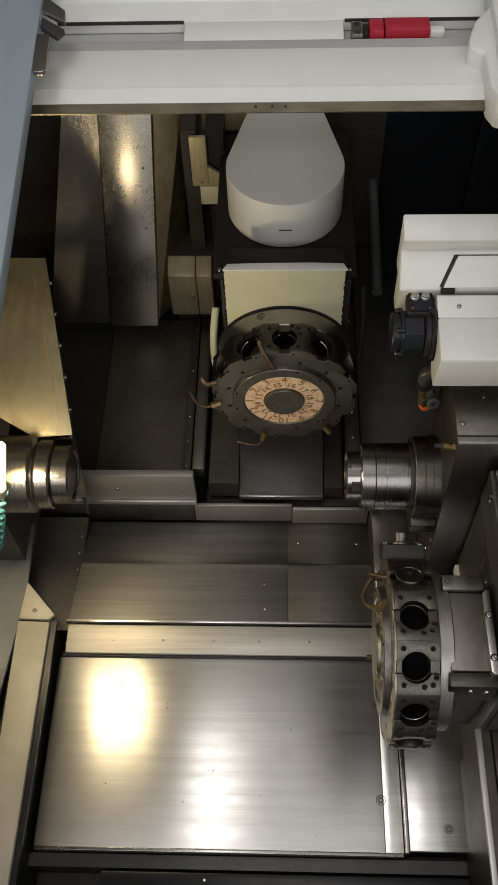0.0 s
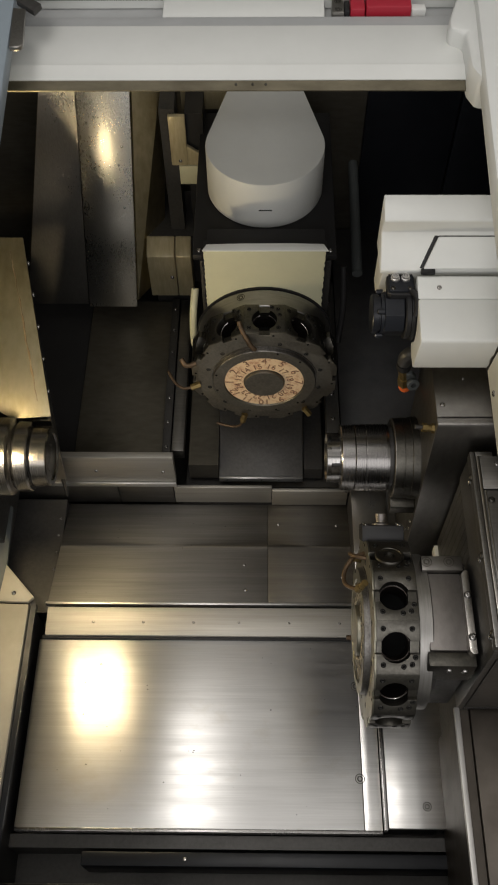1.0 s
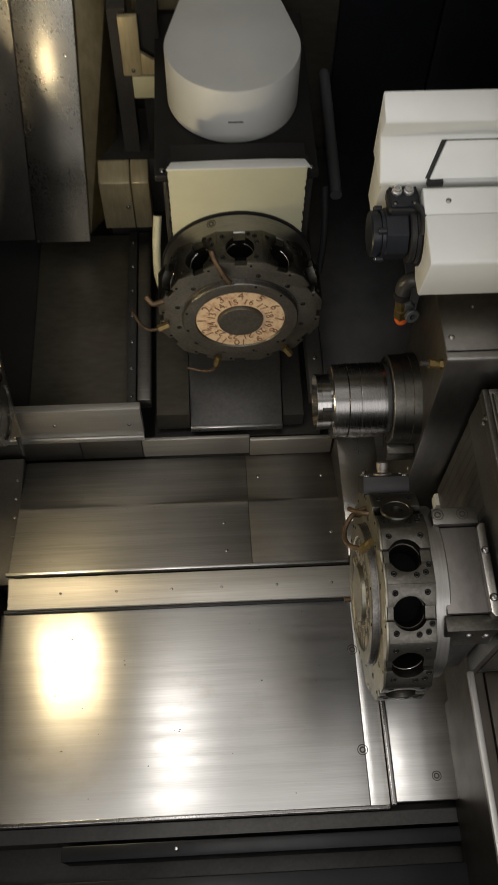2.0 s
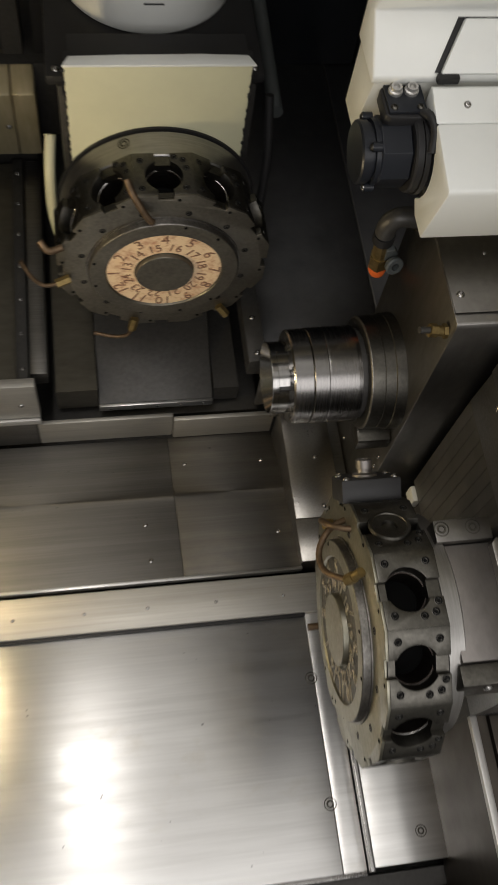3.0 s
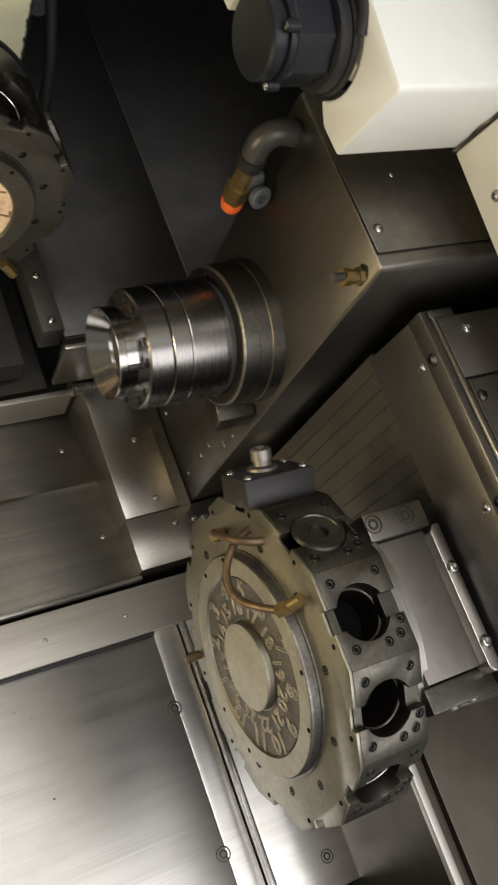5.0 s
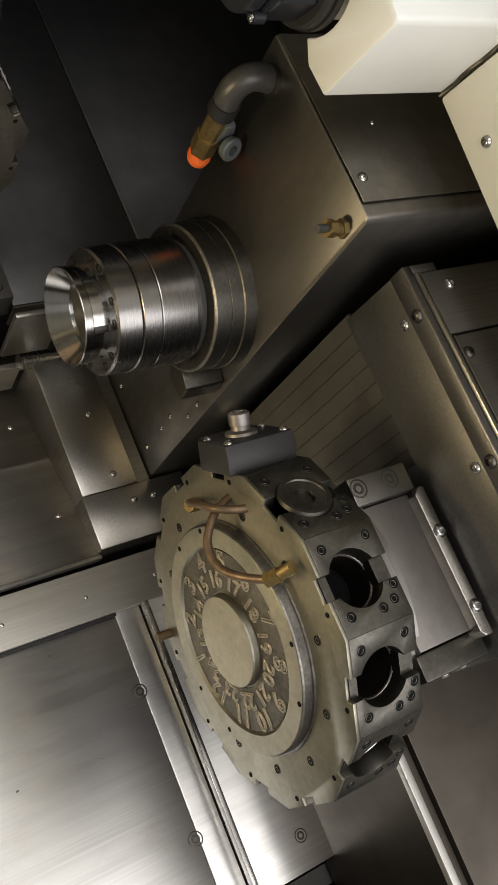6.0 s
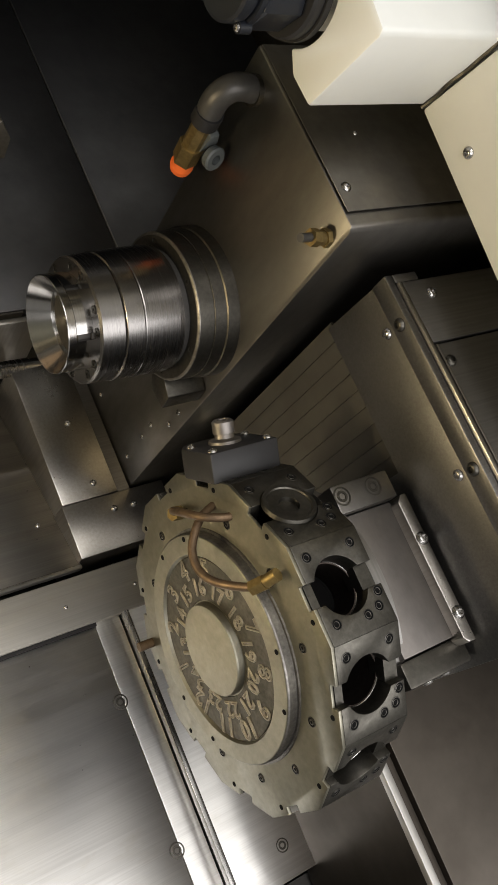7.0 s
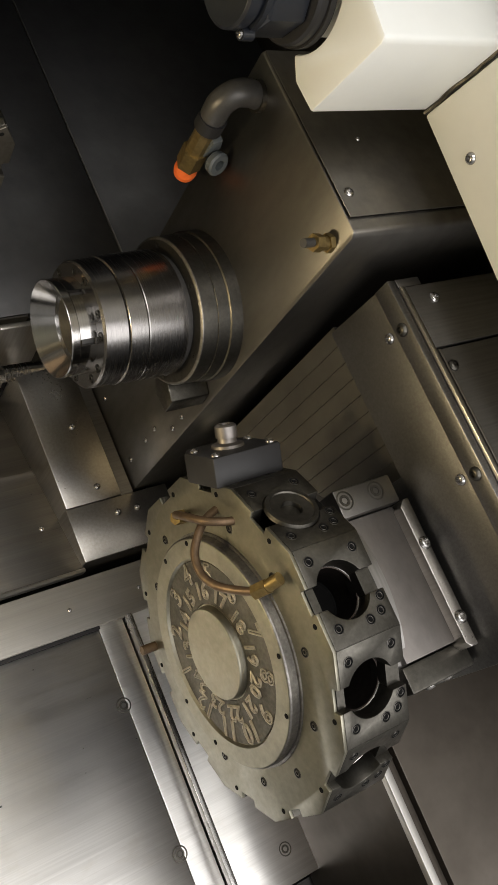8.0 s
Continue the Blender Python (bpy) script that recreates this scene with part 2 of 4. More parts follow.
def lathe(profile, origin, axis, seg=48, bm=None, closed=False):
    """A turned body: profile of (distance along the axis, radius)."""
    bm = bm or bmesh.new()
    q = Vector((0, 0, 1)).rotation_difference(Vector(axis).normalized())
    rings, held = [], [profile[0]]
    for (d0, r0), (d1, r1) in zip(profile, profile[1:]):
        long = math.hypot(d1 - d0, r1 - r0)
        if long > 0.003:  # loops close to both corners keep the span between them true
            f = 0.0004 / long
            held += [(d0 + (d1 - d0) * f, r0 + (r1 - r0) * f), (d1 - (d1 - d0) * f, r1 - (r1 - r0) * f)]
        held.append((d1, r1))
    for d, r in held:
        if r < 1e-6:
            rings.append([bm.verts.new(Vector(origin) + q @ Vector((0, 0, d)))])
        else:
            rings.append([bm.verts.new(Vector(origin) + q @ Vector((r * math.cos(math.tau * i / seg), r * math.sin(math.tau * i / seg), d))) for i in range(seg)])
    pairs = list(zip(rings, rings[1:])) + ([(rings[-1], rings[0])] if closed else [])
    for a, b in pairs:
        for i in range(seg):
            j = (i + 1) % seg
            loop = [a[i % len(a)], a[j % len(a)], b[j % len(b)], b[i % len(b)]]
            loop = list(dict.fromkeys(loop))
            if len(loop) > 2:
                bm.faces.new(loop)
    return bm


def rod(a, b, r, seg=20, bm=None, r2=None):
    a, b = Vector(a), Vector(b)
    d = (b - a).length
    return lathe([(0, 0), (0, r), (d, r if r2 is None else r2), (d, 0)], a, b - a, seg, bm)


def tube(pts, r, seg=10, bm=None):
    """A round bar bent along smooth points."""
    bm = bm or bmesh.new()
    pts = [Vector(p) for p in pts]
    fine = []
    for i in range(len(pts) - 1):
        p0, p1, p2, p3 = pts[max(i - 1, 0)], pts[i], pts[i + 1], pts[min(i + 2, len(pts) - 1)]
        for k in range(6):
            u = k / 6
            fine.append(0.5 * (2 * p1 + (p2 - p0) * u + (2 * p0 - 5 * p1 + 4 * p2 - p3) * u * u + (3 * p1 - p0 - 3 * p2 + p3) * u ** 3))
    fine.append(pts[-1])
    rings, side = [], None
    for i, p in enumerate(fine):
        d = (fine[min(i + 1, len(fine) - 1)] - fine[max(i - 1, 0)]).normalized()
        side = d.orthogonal().normalized() if side is None else (side - d * side.dot(d)).normalized()
        up = d.cross(side)
        rings.append([bm.verts.new(p + r * (math.cos(math.tau * k / seg) * side + math.sin(math.tau * k / seg) * up)) for k in range(seg)])
    for a, b in zip(rings, rings[1:]):
        for k in range(seg):
            bm.faces.new((a[k], a[(k + 1) % seg], b[(k + 1) % seg], b[k]))
    bm.faces.new(rings[0][::-1]), bm.faces.new(rings[-1])
    return bm


def face_towards(place, normal, spin=0):
    """The pose that sets a piece's z along the normal."""
    q = Vector((0, 0, 1)).rotation_difference(Vector(normal).normalized())
    return Matrix.Translation(place) @ q.to_matrix().to_4x4() @ pose(0, 0, 0, 0, 0, spin)


# button-head socket screw, flange washer screw and socket hole, each one shared mesh of radius 1 cm
SCREW = finish(lathe([(-0.002, 0.0), (-0.002, 0.01), (0.002, 0.0098), (0.005, 0.0075), (0.006, 0.005), (0.0061, 0.0045), (0.002, 0.0042), (0.002, 0)], (0, 0, 0), (0, 0, 1), 18), "screw", MACHINED, 0)
RECESS = finish(lathe([(0.0006, 0.0125), (0.0008, 0.0105), (-0.004, 0.0095), (-0.004, 0.0085), (0.0005, 0.0075), (0.0005, 0.0042), (-0.003, 0.004), (-0.003, 0)], (0, 0, 0), (0, 0, 1), 18), "countersunk_screw", CAST, 0)

DARK_SCREW = SCREW.copy()
DARK_SCREW.materials[0] = CAST

# socket centres coloured black for the shade down in them
RECESS.materials.append(HOLE)
for poly in RECESS.polygons:
    far = poly.center.xy.length
    poly.material_index = 1 if far < 0.0045 else 0


def screw(parent, place, normal=(0, 0, 1), r=0.006, me=None, name="screw"):
    return piece(name, me or SCREW, parent, face_towards(place, normal, random.uniform(0, 60)) @ Matrix.Scale(r / 0.01, 4))


def number_mesh(text, size, depth, mat, outline=False):
    curve = bpy.data.curves.new("numeral", "FONT")
    curve.body, curve.size, curve.extrude, curve.align_x, curve.align_y, curve.resolution_u = text, size, depth, "CENTER", "CENTER", 2
    if outline:
        curve.extrude, curve.fill_mode, curve.bevel_depth, curve.bevel_resolution = 0.0, "NONE", 0.0011, 1
    ob = bpy.data.objects.new("numeral", curve)
    me = bpy.data.meshes.new_from_object(ob)
    bpy.data.objects.remove(ob)
    me.materials.clear()
    me.materials.append(mat)
    return me

# ---- the machine's bed and sheet covers ----
X, Y, Z = (1, 0, 0), (0, 1, 0), (0, 0, 1)

way_cover = thing("way_cover", (-0.15, 0.34, -0.58), "brushed bright steel way cover over the front bed, oil-stained near its edge", "way cover", "way covers", "structure")
part("cover_sheet", box(-0.552, 0.226, 0.337, 0.770, -0.575, -0.565), BRIGHT, way_cover, bev=0.0015)
part("edge_strip", box(0.2265, 0.266, 0.337, 0.775, -0.575, -0.5650), BRIGHT, way_cover, bev=0.0005)
part("front_lip", box(-0.552, 0.266, 0.330, 0.337, -0.60, -0.566), MACHINED, way_cover, bev=0.001)
part("wiper", box(-0.545, 0.226, 0.770, 0.778, -0.585, -0.556), BLACK, way_cover, "black rubber wiper strip", 0.001)
for y in (0.446, 0.658):
    screw(way_cover, (0.221, y, -0.565), Z, 0.009, RECESS, "countersunk_screw")
part("scale", box(-0.405, -0.385, 0.769, 0.7718, -0.566, -0.5615), BLACK, way_cover)

side_cover = thing("side_cover", (0.35, 0.34, -0.58), "brushed steel side cover with a countersunk screw", "way cover", "way covers", "structure")
part("cover_sheet", box(0.278, 0.427, 0.340, 0.800, -0.57, -0.555), BRIGHT, side_cover, bev=0.0015)
part("guide_strip", box(0.268, 0.2765, 0.335, 0.800, -0.58, -0.548), MACHINED, side_cover, bev=0.001)
part("side_gutter", box(0.4285, 0.92, 0.17, 0.80, -0.62, -0.590), GUTTER, side_cover, "brown oily gutter sheet")
screw(side_cover, (0.366, 0.386, -0.555), Z, 0.008, RECESS, "countersunk_screw")
screw(side_cover, (0.36, 0.70, -0.555), Z, 0.006)

ledge = thing("wiper_ledge", (-0.15, 0.8, -0.6), "narrow steel ledge with small screws between the way covers", "ledge", kind="structure")
part("ledge_plate", prism([(0.775, -0.60), (0.775, -0.548), (0.846, -0.542), (0.846, -0.60)], "x", -0.537, 0.40), LEDGE, ledge, bev=0.0015)
for i in range(8):
    screw(ledge, (-0.42 + 0.12 * i + 0.004 * (i % 3), 0.808, -0.5455), (0, -0.08, 1), 0.0032)

rear_cover = thing("rear_way_cover", (-0.15, 1.0, -0.66), "dull oily steel way cover sloping down to the back", "way cover", "way covers", "structure")


def sloped(x0, x1, y0, y1, lift=0.0):
    def z(y):
        return -0.572 - (y - 0.942) * 0.309 + lift
    return prism([(y0, z(y0)), (y1, z(y1)), (y1, z(y1) - 0.008), (y0, z(y0) - 0.008)], "x", x0, x1)


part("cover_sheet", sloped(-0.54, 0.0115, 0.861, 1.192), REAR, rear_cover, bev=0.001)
part("cover_sheet", sloped(0.0118, 0.232, 0.861, 1.192), REARDARK, rear_cover, "darker end sheet", bev=0.001)
part("front_edge", box(-0.545, 0.232, 0.8545, 0.8605, -0.56, -0.544), BRIGHT, rear_cover, "polished front edge", 0.0008)
for x, y in ((0.197, 1.117), (0.201, 0.942), (0.04, 1.12), (-0.05, 0.98), (-0.046, 0.90)):
    screw(rear_cover, (x, y, -0.572 - (y - 0.942) * 0.309), (0, 0.3, 1), 0.0045)
# the shade of this gap is put into a near-black plate
side_gap = thing("bed_side", (-0.6, 1.0, -0.7), "bed side coloured near black for the shade beside the way cover", "machine bed", kind="structure")
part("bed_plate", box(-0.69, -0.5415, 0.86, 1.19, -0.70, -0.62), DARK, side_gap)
for i in range(6):
    screw(side_gap, (-0.553, 0.88 + 0.05 * i, -0.62), Z, 0.004)

bed = thing("machine_bed", (0, 0.8, -0.9), "dark cast machine bed below the covers", "machine bed", kind="structure")
part("bed_casting", box(-0.95, 0.95, 0.16, 2.06, -0.84, -0.70), DARK, bed)
part("front_channel", box(-0.95, 0.95, 0.30, 0.328, -0.70, -0.60), DARK, bed)
part("channel_rail", box(-0.40, 0.95, 0.262, 0.292, -0.70, -0.585), HOUSING, bed, bev=0.003)
part("channel_rail", box(-0.95, 0.95, 0.16, 0.225, -0.70, -0.57), HOUSING, bed, bev=0.003)
for x in (-0.17, 0.42):
    screw(bed, (x, 0.277, -0.585), Z, 0.005)
part("core_block", box(-0.54, 0.40, 0.35, 0.855, -0.70, -0.59), DARK, bed)

# riser behind the rear cover
riser = thing("bed_riser", (-0.2, 1.2, -0.65), "stepped steel riser plates along the back of the way cover", "riser", kind="structure")
part("riser_plate", box(-0.69, -0.234, 1.196, 1.215, -0.532, -0.405), LEDGE, riser, bev=0.0015)
part("riser_edge", box(-0.69, -0.234, 1.190, 1.1955, -0.545, -0.528), BRIGHT, riser, bev=0.001)
part("lower_plate", box(-0.69, -0.397, 1.199, 1.215, -0.65, -0.546), SHEET, riser, bev=0.001)
part("lower_plate", box(-0.3935, -0.245, 1.194, 1.215, -0.64, -0.5465), SHEET, riser, bev=0.001)
part("lower_plate", box(-0.243, 0.022, 1.194, 1.203, -0.64, -0.556), LEDGE, riser, bev=0.0015)
part("lower_plate", box(0.0235, 0.228, 1.190, 1.20, -0.645, -0.567), LEDGE, riser, bev=0.0015)
part("end_block", box(0.178, 0.252, 1.180, 1.189, -0.500, -0.385), PANEL, riser, bev=0.002)
part("end_block", box(0.205, 0.252, 1.2305, 1.2335, -0.500, -0.45), DARK, riser)
part("guide_bar", rod((0.215, 1.184, -0.535), (0.330, 1.184, -0.545), 0.013), MACHINED, riser, "bright round guide bar")
for x, z in ((-0.44, -0.47), (-0.265, -0.475), (-0.60, -0.47)):
    screw(riser, (x, 1.196, z), (0, -1, 0), 0.005)

left_floor = thing("carriage_floor", (-0.4, 1.5, -0.5), "dark oily steel floor plate beside the upper carriage", "floor plate", kind="structure")
part("floor_plate", box(-0.69, -0.512, 1.217, 1.80, -0.52, -0.505), BLACK, left_floor)
part("floor_plate", box(-0.51, -0.274, 1.217, 1.80, -0.51, -0.498), DULL, left_floor, bev=0.001)
part("guide_rail", box(-0.2735, -0.2515, 1.217, 1.80, -0.51, -0.486), DARK, left_floor, bev=0.001)
part("guide_rail", box(-0.2485, -0.2155, 1.271, 1.80, -0.53, -0.490), SHEET, left_floor, "steel guide rail", 0.0015)
for i in range(7):
    screw(left_floor, (-0.2625, 1.28 + 0.08 * i, -0.486), Z, 0.0045)
right_floor = thing("carriage_floor", (0.3, 1.5, -0.5), "dark oily steel floor plate beside the headstock", "floor plate", kind="structure")
part("floor_plate", box(0.205, 0.444, 1.235, 2.05, -0.465, -0.45), FLOORP, right_floor, bev=0.001)
part("floor_plate", box(0.448, 0.95, 1.235, 2.05, -0.468, -0.4535), FLOORP, right_floor, bev=0.001)
part("seam_edge", box(0.4445, 0.4475, 1.24, 2.05, -0.4645, -0.4485), PANEL, right_floor, "bright strip along the seam")
part("guide_rail", box(0.165, 0.200, 1.232, 1.80, -0.47, -0.42), DARK, right_floor, "dark guide rail with cap screws", 0.0015)
for i in range(7):
    screw(right_floor, (0.183, 1.25 + 0.08 * i, -0.42), Z, 0.006)
slot = thing("carriage_slot", (0, 1.4, -0.7), "dark slot below the upper carriage with a steel tray", "carriage slot", kind="structure")
part("slot_floor", box(-0.215, 0.205, 1.232, 2.05, -0.72, -0.62), DARK, slot)
part("tray", prism([(1.240, -0.575), (1.240, -0.581), (1.42, -0.505), (1.60, -0.505), (1.60, -0.495), (1.42, -0.497)], "x", -0.122, 0.107), DARK, slot, bev=0.001)
part("tray_edge", box(-0.122, 0.107, 1.233, 1.2395, -0.590, -0.572), BRIGHT, slot, bev=0.001)
part("tray_side", box(-0.204, -0.124, 1.25, 1.60, -0.60, -0.53), DULL, slot)
part("tray_side", box(0.110, 0.160, 1.25, 1.60, -0.60, -0.55), DARK, slot)
for i in range(5):
    screw(slot, (-0.10 + 0.047 * i, 1.233, -0.581), (0, -1, 0), 0.0025)

# walls of the working space
cabin = thing("cabin_wall", (0, 2.06, -0.9), "blackened sheet metal walls of the working space", "machine wall", kind="structure")
part("back_wall", box(-1.0, 1.0, 2.06, 2.09, -0.9, 0.80), DULL, cabin)
part("left_wall", box(-1.0, -0.97, 0.1, 2.06, -0.80, 0.60), DULL, cabin)
part("right_wall", box(0.97, 1.0, 0.1, 2.06, -0.80, 0.60), DULL, cabin)
part("front_sill", box(-0.97, 0.97, 0.10, 0.155, -0.80, -0.40), HOUSING, cabin, bev=0.004)
for k, x in enumerate((0.27, 0.52)):
    part("wall_panel", box(x, x + 0.244, 2.035, 2.058, -0.45, 0.75), HOUSING, cabin, bev=0.003)
part("guide_tube", rod((0.243, 1.64, -0.2), (0.252, 2.06, -0.2), 0.014), GREYPL, cabin, "grey painted tube")

# hanging stainless panels beside the upper carriage
curtain = thing("steel_curtain", (-0.45, 1.74, -0.45), "scratched stainless steel panel reflecting the work lamp", "panel", kind="structure")
LEANING = (0, -0.947, 0.322)
part("panel_plate", slab([(-0.511, 1.741, -0.453), (-0.372, 1.741, -0.453), (-0.329, 2.006, 0.327), (-0.462, 2.006, 0.327)], LEANING, 0.012), CURTAIN, curtain, bev=0.001)
part("side_plate", slab([(-0.692, 1.752, -0.453), (-0.515, 1.752, -0.453), (-0.466, 2.017, 0.327), (-0.528, 2.017, 0.327)], LEANING, 0.01), PANEL, curtain)
part("return_plate", slab([(-0.368, 1.755, -0.44), (-0.300, 1.86, -0.44), (-0.235, 2.05, 0.30), (-0.325, 2.010, 0.30)], (0.8, -0.5, 0.2), 0.006), GOLD, curtain)
for x, z in ((-0.372, 0.0), (-0.380, -0.16)):
    screw(curtain, (x, 1.741 + (z + 0.453) * 0.34, z), LEANING, 0.004)

end_block = thing("stop_block", (-0.28, 1.85, -0.5), "steel stop block bolted at the rail end", "block")
for x0, x1 in ((-0.331, -0.2525), (-0.2505, -0.206)):
    # the lamp's gold light on the block is put into its base colour
    part("block_body", prism([(1.785, -0.455), (1.785, -0.292), (1.832, -0.262), (1.838, -0.262), (1.838, -0.455)], "x", x0, x1), LAMPGOLD, end_block, bev=0.003)
screw(end_block, (-0.265, 1.785, -0.375), (0, -1, 0), 0.006)
part("foot", box(-0.32, -0.22, 1.815, 1.93, -0.7, -0.456), DARK, end_block)
part("casting", prism([(-0.331, 1.8385), (-0.155, 1.8385), (-0.155, 2.02), (-0.268, 2.02), (-0.331, 1.965)], "z", -0.455, -0.264), DARK, end_block, "dark cast bracket behind the block", 0.003)
screw(end_block, (-0.262, 1.872, -0.264), Z, 0.005, DARK_SCREW)

# ---- turrets ----
def station_meshes(apo, w):
    """The plate with its bore on one flat of a twelve-sided tool turret; z outward from the axis, x along the axis."""
    half, r, s, c = apo * math.tan(radians(15)), 0.0285, 0.0118, -0.0035
    bm = bmesh.new()
    t0 = math.asin(s / r)
    for sign in (1, -1):
        ring = [(-w / 2, s), (-w / 2, half), (w / 2, half), (w / 2, s)]
        ring += [(c + r * math.cos(t0 + (math.pi - 2 * t0) * i / 14), r * math.sin(t0 + (math.pi - 2 * t0) * i / 14)) for i in range(15)]
        top = [bm.verts.new((x, sign * y, apo)) for x, y in ring]
        low = [bm.verts.new((x, sign * (y if y < half - 1e-6 else y * 0.82), apo - 0.032)) for x, y in ring]
        bm.faces.new(top), bm.faces.new(low)
        for i in range(len(ring)):
            j = (i + 1) % len(ring)
            bm.faces.new((top[i], top[j], low[j], low[i]))
    plate = finish(bm, "station", CAST, 0.0008)
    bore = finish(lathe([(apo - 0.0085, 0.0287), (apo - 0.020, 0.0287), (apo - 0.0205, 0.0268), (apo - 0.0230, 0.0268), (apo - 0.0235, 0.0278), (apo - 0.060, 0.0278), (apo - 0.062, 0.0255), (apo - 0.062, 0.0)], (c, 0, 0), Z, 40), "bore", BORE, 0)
    # bore floors coloured black in place of the shade at their depth
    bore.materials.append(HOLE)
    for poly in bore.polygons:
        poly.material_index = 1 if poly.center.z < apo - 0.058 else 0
    seat = finish(lathe([(apo - 0.0215, 0.0270), (apo - 0.0195, 0.0284), (apo - 0.0190, 0.0289)], (c, 0, 0), Z, 40), "bore_ring", MACHINED, 0)
    keys = [finish(box(a, b, -0.0117, 0.0117, apo - 0.030, apo - 0.0085), "keyway", CAST, 0) for a, b in ((-w / 2 + 0.0006, c - 0.0262), (c + 0.0262, w / 2 - 0.0006))]
    # flat disc on the uncut plate; its black centre paints the hole's shade
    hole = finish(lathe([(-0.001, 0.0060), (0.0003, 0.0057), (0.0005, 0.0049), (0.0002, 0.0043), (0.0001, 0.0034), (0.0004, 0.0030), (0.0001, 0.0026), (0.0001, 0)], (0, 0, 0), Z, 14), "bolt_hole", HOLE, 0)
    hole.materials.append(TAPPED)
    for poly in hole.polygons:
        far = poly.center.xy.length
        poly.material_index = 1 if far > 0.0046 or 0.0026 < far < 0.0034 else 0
    return plate, bore, seat, keys, hole, half


def turret(ob, apo, w, frame_of, face, hub, plugged=(), ring_r=0.855, ring_long=0.026):
    """Twelve stations, front disc with stepped hub and numbered plate, rear ring. In its own axes: x along the axis, front at x = 0."""
    plate, bore, seat, keys, hole, half = station_meshes(apo, w)
    edge = []
    for k in range(12):
        c, sn = math.cos(radians(30 * k)), math.sin(radians(30 * k))
        for u, v in ((-half, apo), (-0.0118, apo), (-0.0118, apo - 0.0085), (0.0118, apo - 0.0085), (0.0118, apo)):
            edge.append((u * c + v * sn, -u * sn + v * c))
    front = finish(prism(edge, "x", 0.0, 0.004), "front_disc", face, 0.0007)
    piece("front_disc", front, ob, frame_of)
    core = finish(lathe([(0.004, 0.0), (0.004, apo * 0.54), (w, apo * 0.54), (w, 0.0)], (0, 0, 0), X, 48), "core", DARK, 0)
    piece("core", core, ob, frame_of)
    for k in range(12):
        m = frame_of @ pose(0, 0, 0, 30 * k) @ pose(w / 2 + 0.004, 0, 0)
        st = piece("station", plate, ob, m)
        if k in plugged:
            plug = finish(lathe([(apo - 0.004, 0.0), (apo - 0.004, 0.010), (apo + 0.001, 0.011), (apo + 0.002, 0.022), (apo + 0.0035, 0.023), (apo + 0.0035, 0.0270), (apo - 0.001, 0.0282)], (-0.0035, 0, 0), Z, 32), "plug", CAST, 0)
            piece("plug", plug, st, m)
        else:
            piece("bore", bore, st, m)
            piece("bore_ring", seat, st, m)
            for key in keys:
                piece("keyway", key, st, m)
        for x, y in ((-0.0275, 0.0345), (0.0255, 0.0345), (0.0315, -0.0174), (0.0255, -0.0305), (0.010, -0.0345), (-0.0272, -0.0315)):
            piece("bolt_hole", hole, st, m @ pose(x, y, apo))
    rim = finish(lathe([(0.001, hub + 0.0030), (-0.0020, hub + 0.0028), (-0.0022, hub), (-0.0110, hub - 0.0004), (-0.0125, hub - 0.0016)], (0, 0, 0), X, 72), "hub_rim", FLANGE, 0)
    piece("hub_rim", rim, ob, frame_of)
    ring = finish(lathe([(-0.0125, hub - 0.0016), (-0.0130, hub - 0.0022), (-0.0130, apo * 0.565), (-0.0095, apo * 0.553), (-0.0095, apo * 0.25)], (0, 0, 0), X, 72), "hub_ring", face, 0)
    piece("hub_ring", ring, ob, frame_of)
    centre = finish(lathe([(-0.0095, apo * 0.279), (-0.0165, apo * 0.274), (-0.0180, apo * 0.268), (-0.0180, apo * 0.26), (-0.0180, 0)], (0, 0, 0), X, 48), "hub_disc", face, 0)
    piece("hub_disc", centre, ob, frame_of)
    # these lie flat on the face too, with the shade of depth painted black
    small = finish(lathe([(-0.001, 0.0030), (0.0003, 0.0028), (0.0004, 0.0025), (0.0002, 0.0023), (0.0002, 0)], (0, 0, 0), Z, 12), "socket_hole", HOLE, 0)
    large = finish(lathe([(-0.001, 0.0056), (0.0003, 0.0054), (0.0005, 0.0046), (0.0001, 0.0043), (0.0001, 0.0032), (0.0004, 0.0028), (0.0004, 0.0016), (0.0, 0.0014), (0.0, 0)], (0, 0, 0), Z, 16), "cap_screw", HOLE, 0)
    large.materials.append(TAPPED)
    for poly in large.polygons:
        far = poly.center.xy.length
        poly.material_index = 1 if far > 0.0047 or 0.0017 < far < 0.0031 else 0
    places = [(small, 0.956 * apo, 30 * k - 7, -0.0002) for k in range(12)] + [(large, 0.795 * apo, 30 * k + 15, -0.0002) for k in range(12)]
    places += [(small, hub - 0.0065, 30 * k + 15, -0.0132) for k in (-1, -2, -5, -6, 3, 2)]
    for me, rr, a, dx in places:
        piece(me.name.split(".")[0], me, ob, frame_of @ pose(dx, rr * math.sin(radians(a)), rr * math.cos(radians(a)), 0, -90, 0))
    back = finish(lathe([(w + 0.004, 0.0), (w + 0.004, apo * 0.95), (w + 0.006, apo * 0.94), (w + 0.006, apo * 0.78), (w + 0.010, apo * 0.78)], (0, 0, 0), X, 72), "rear_disc", DARK, 0)
    piece("rear_disc", back, ob, frame_of)
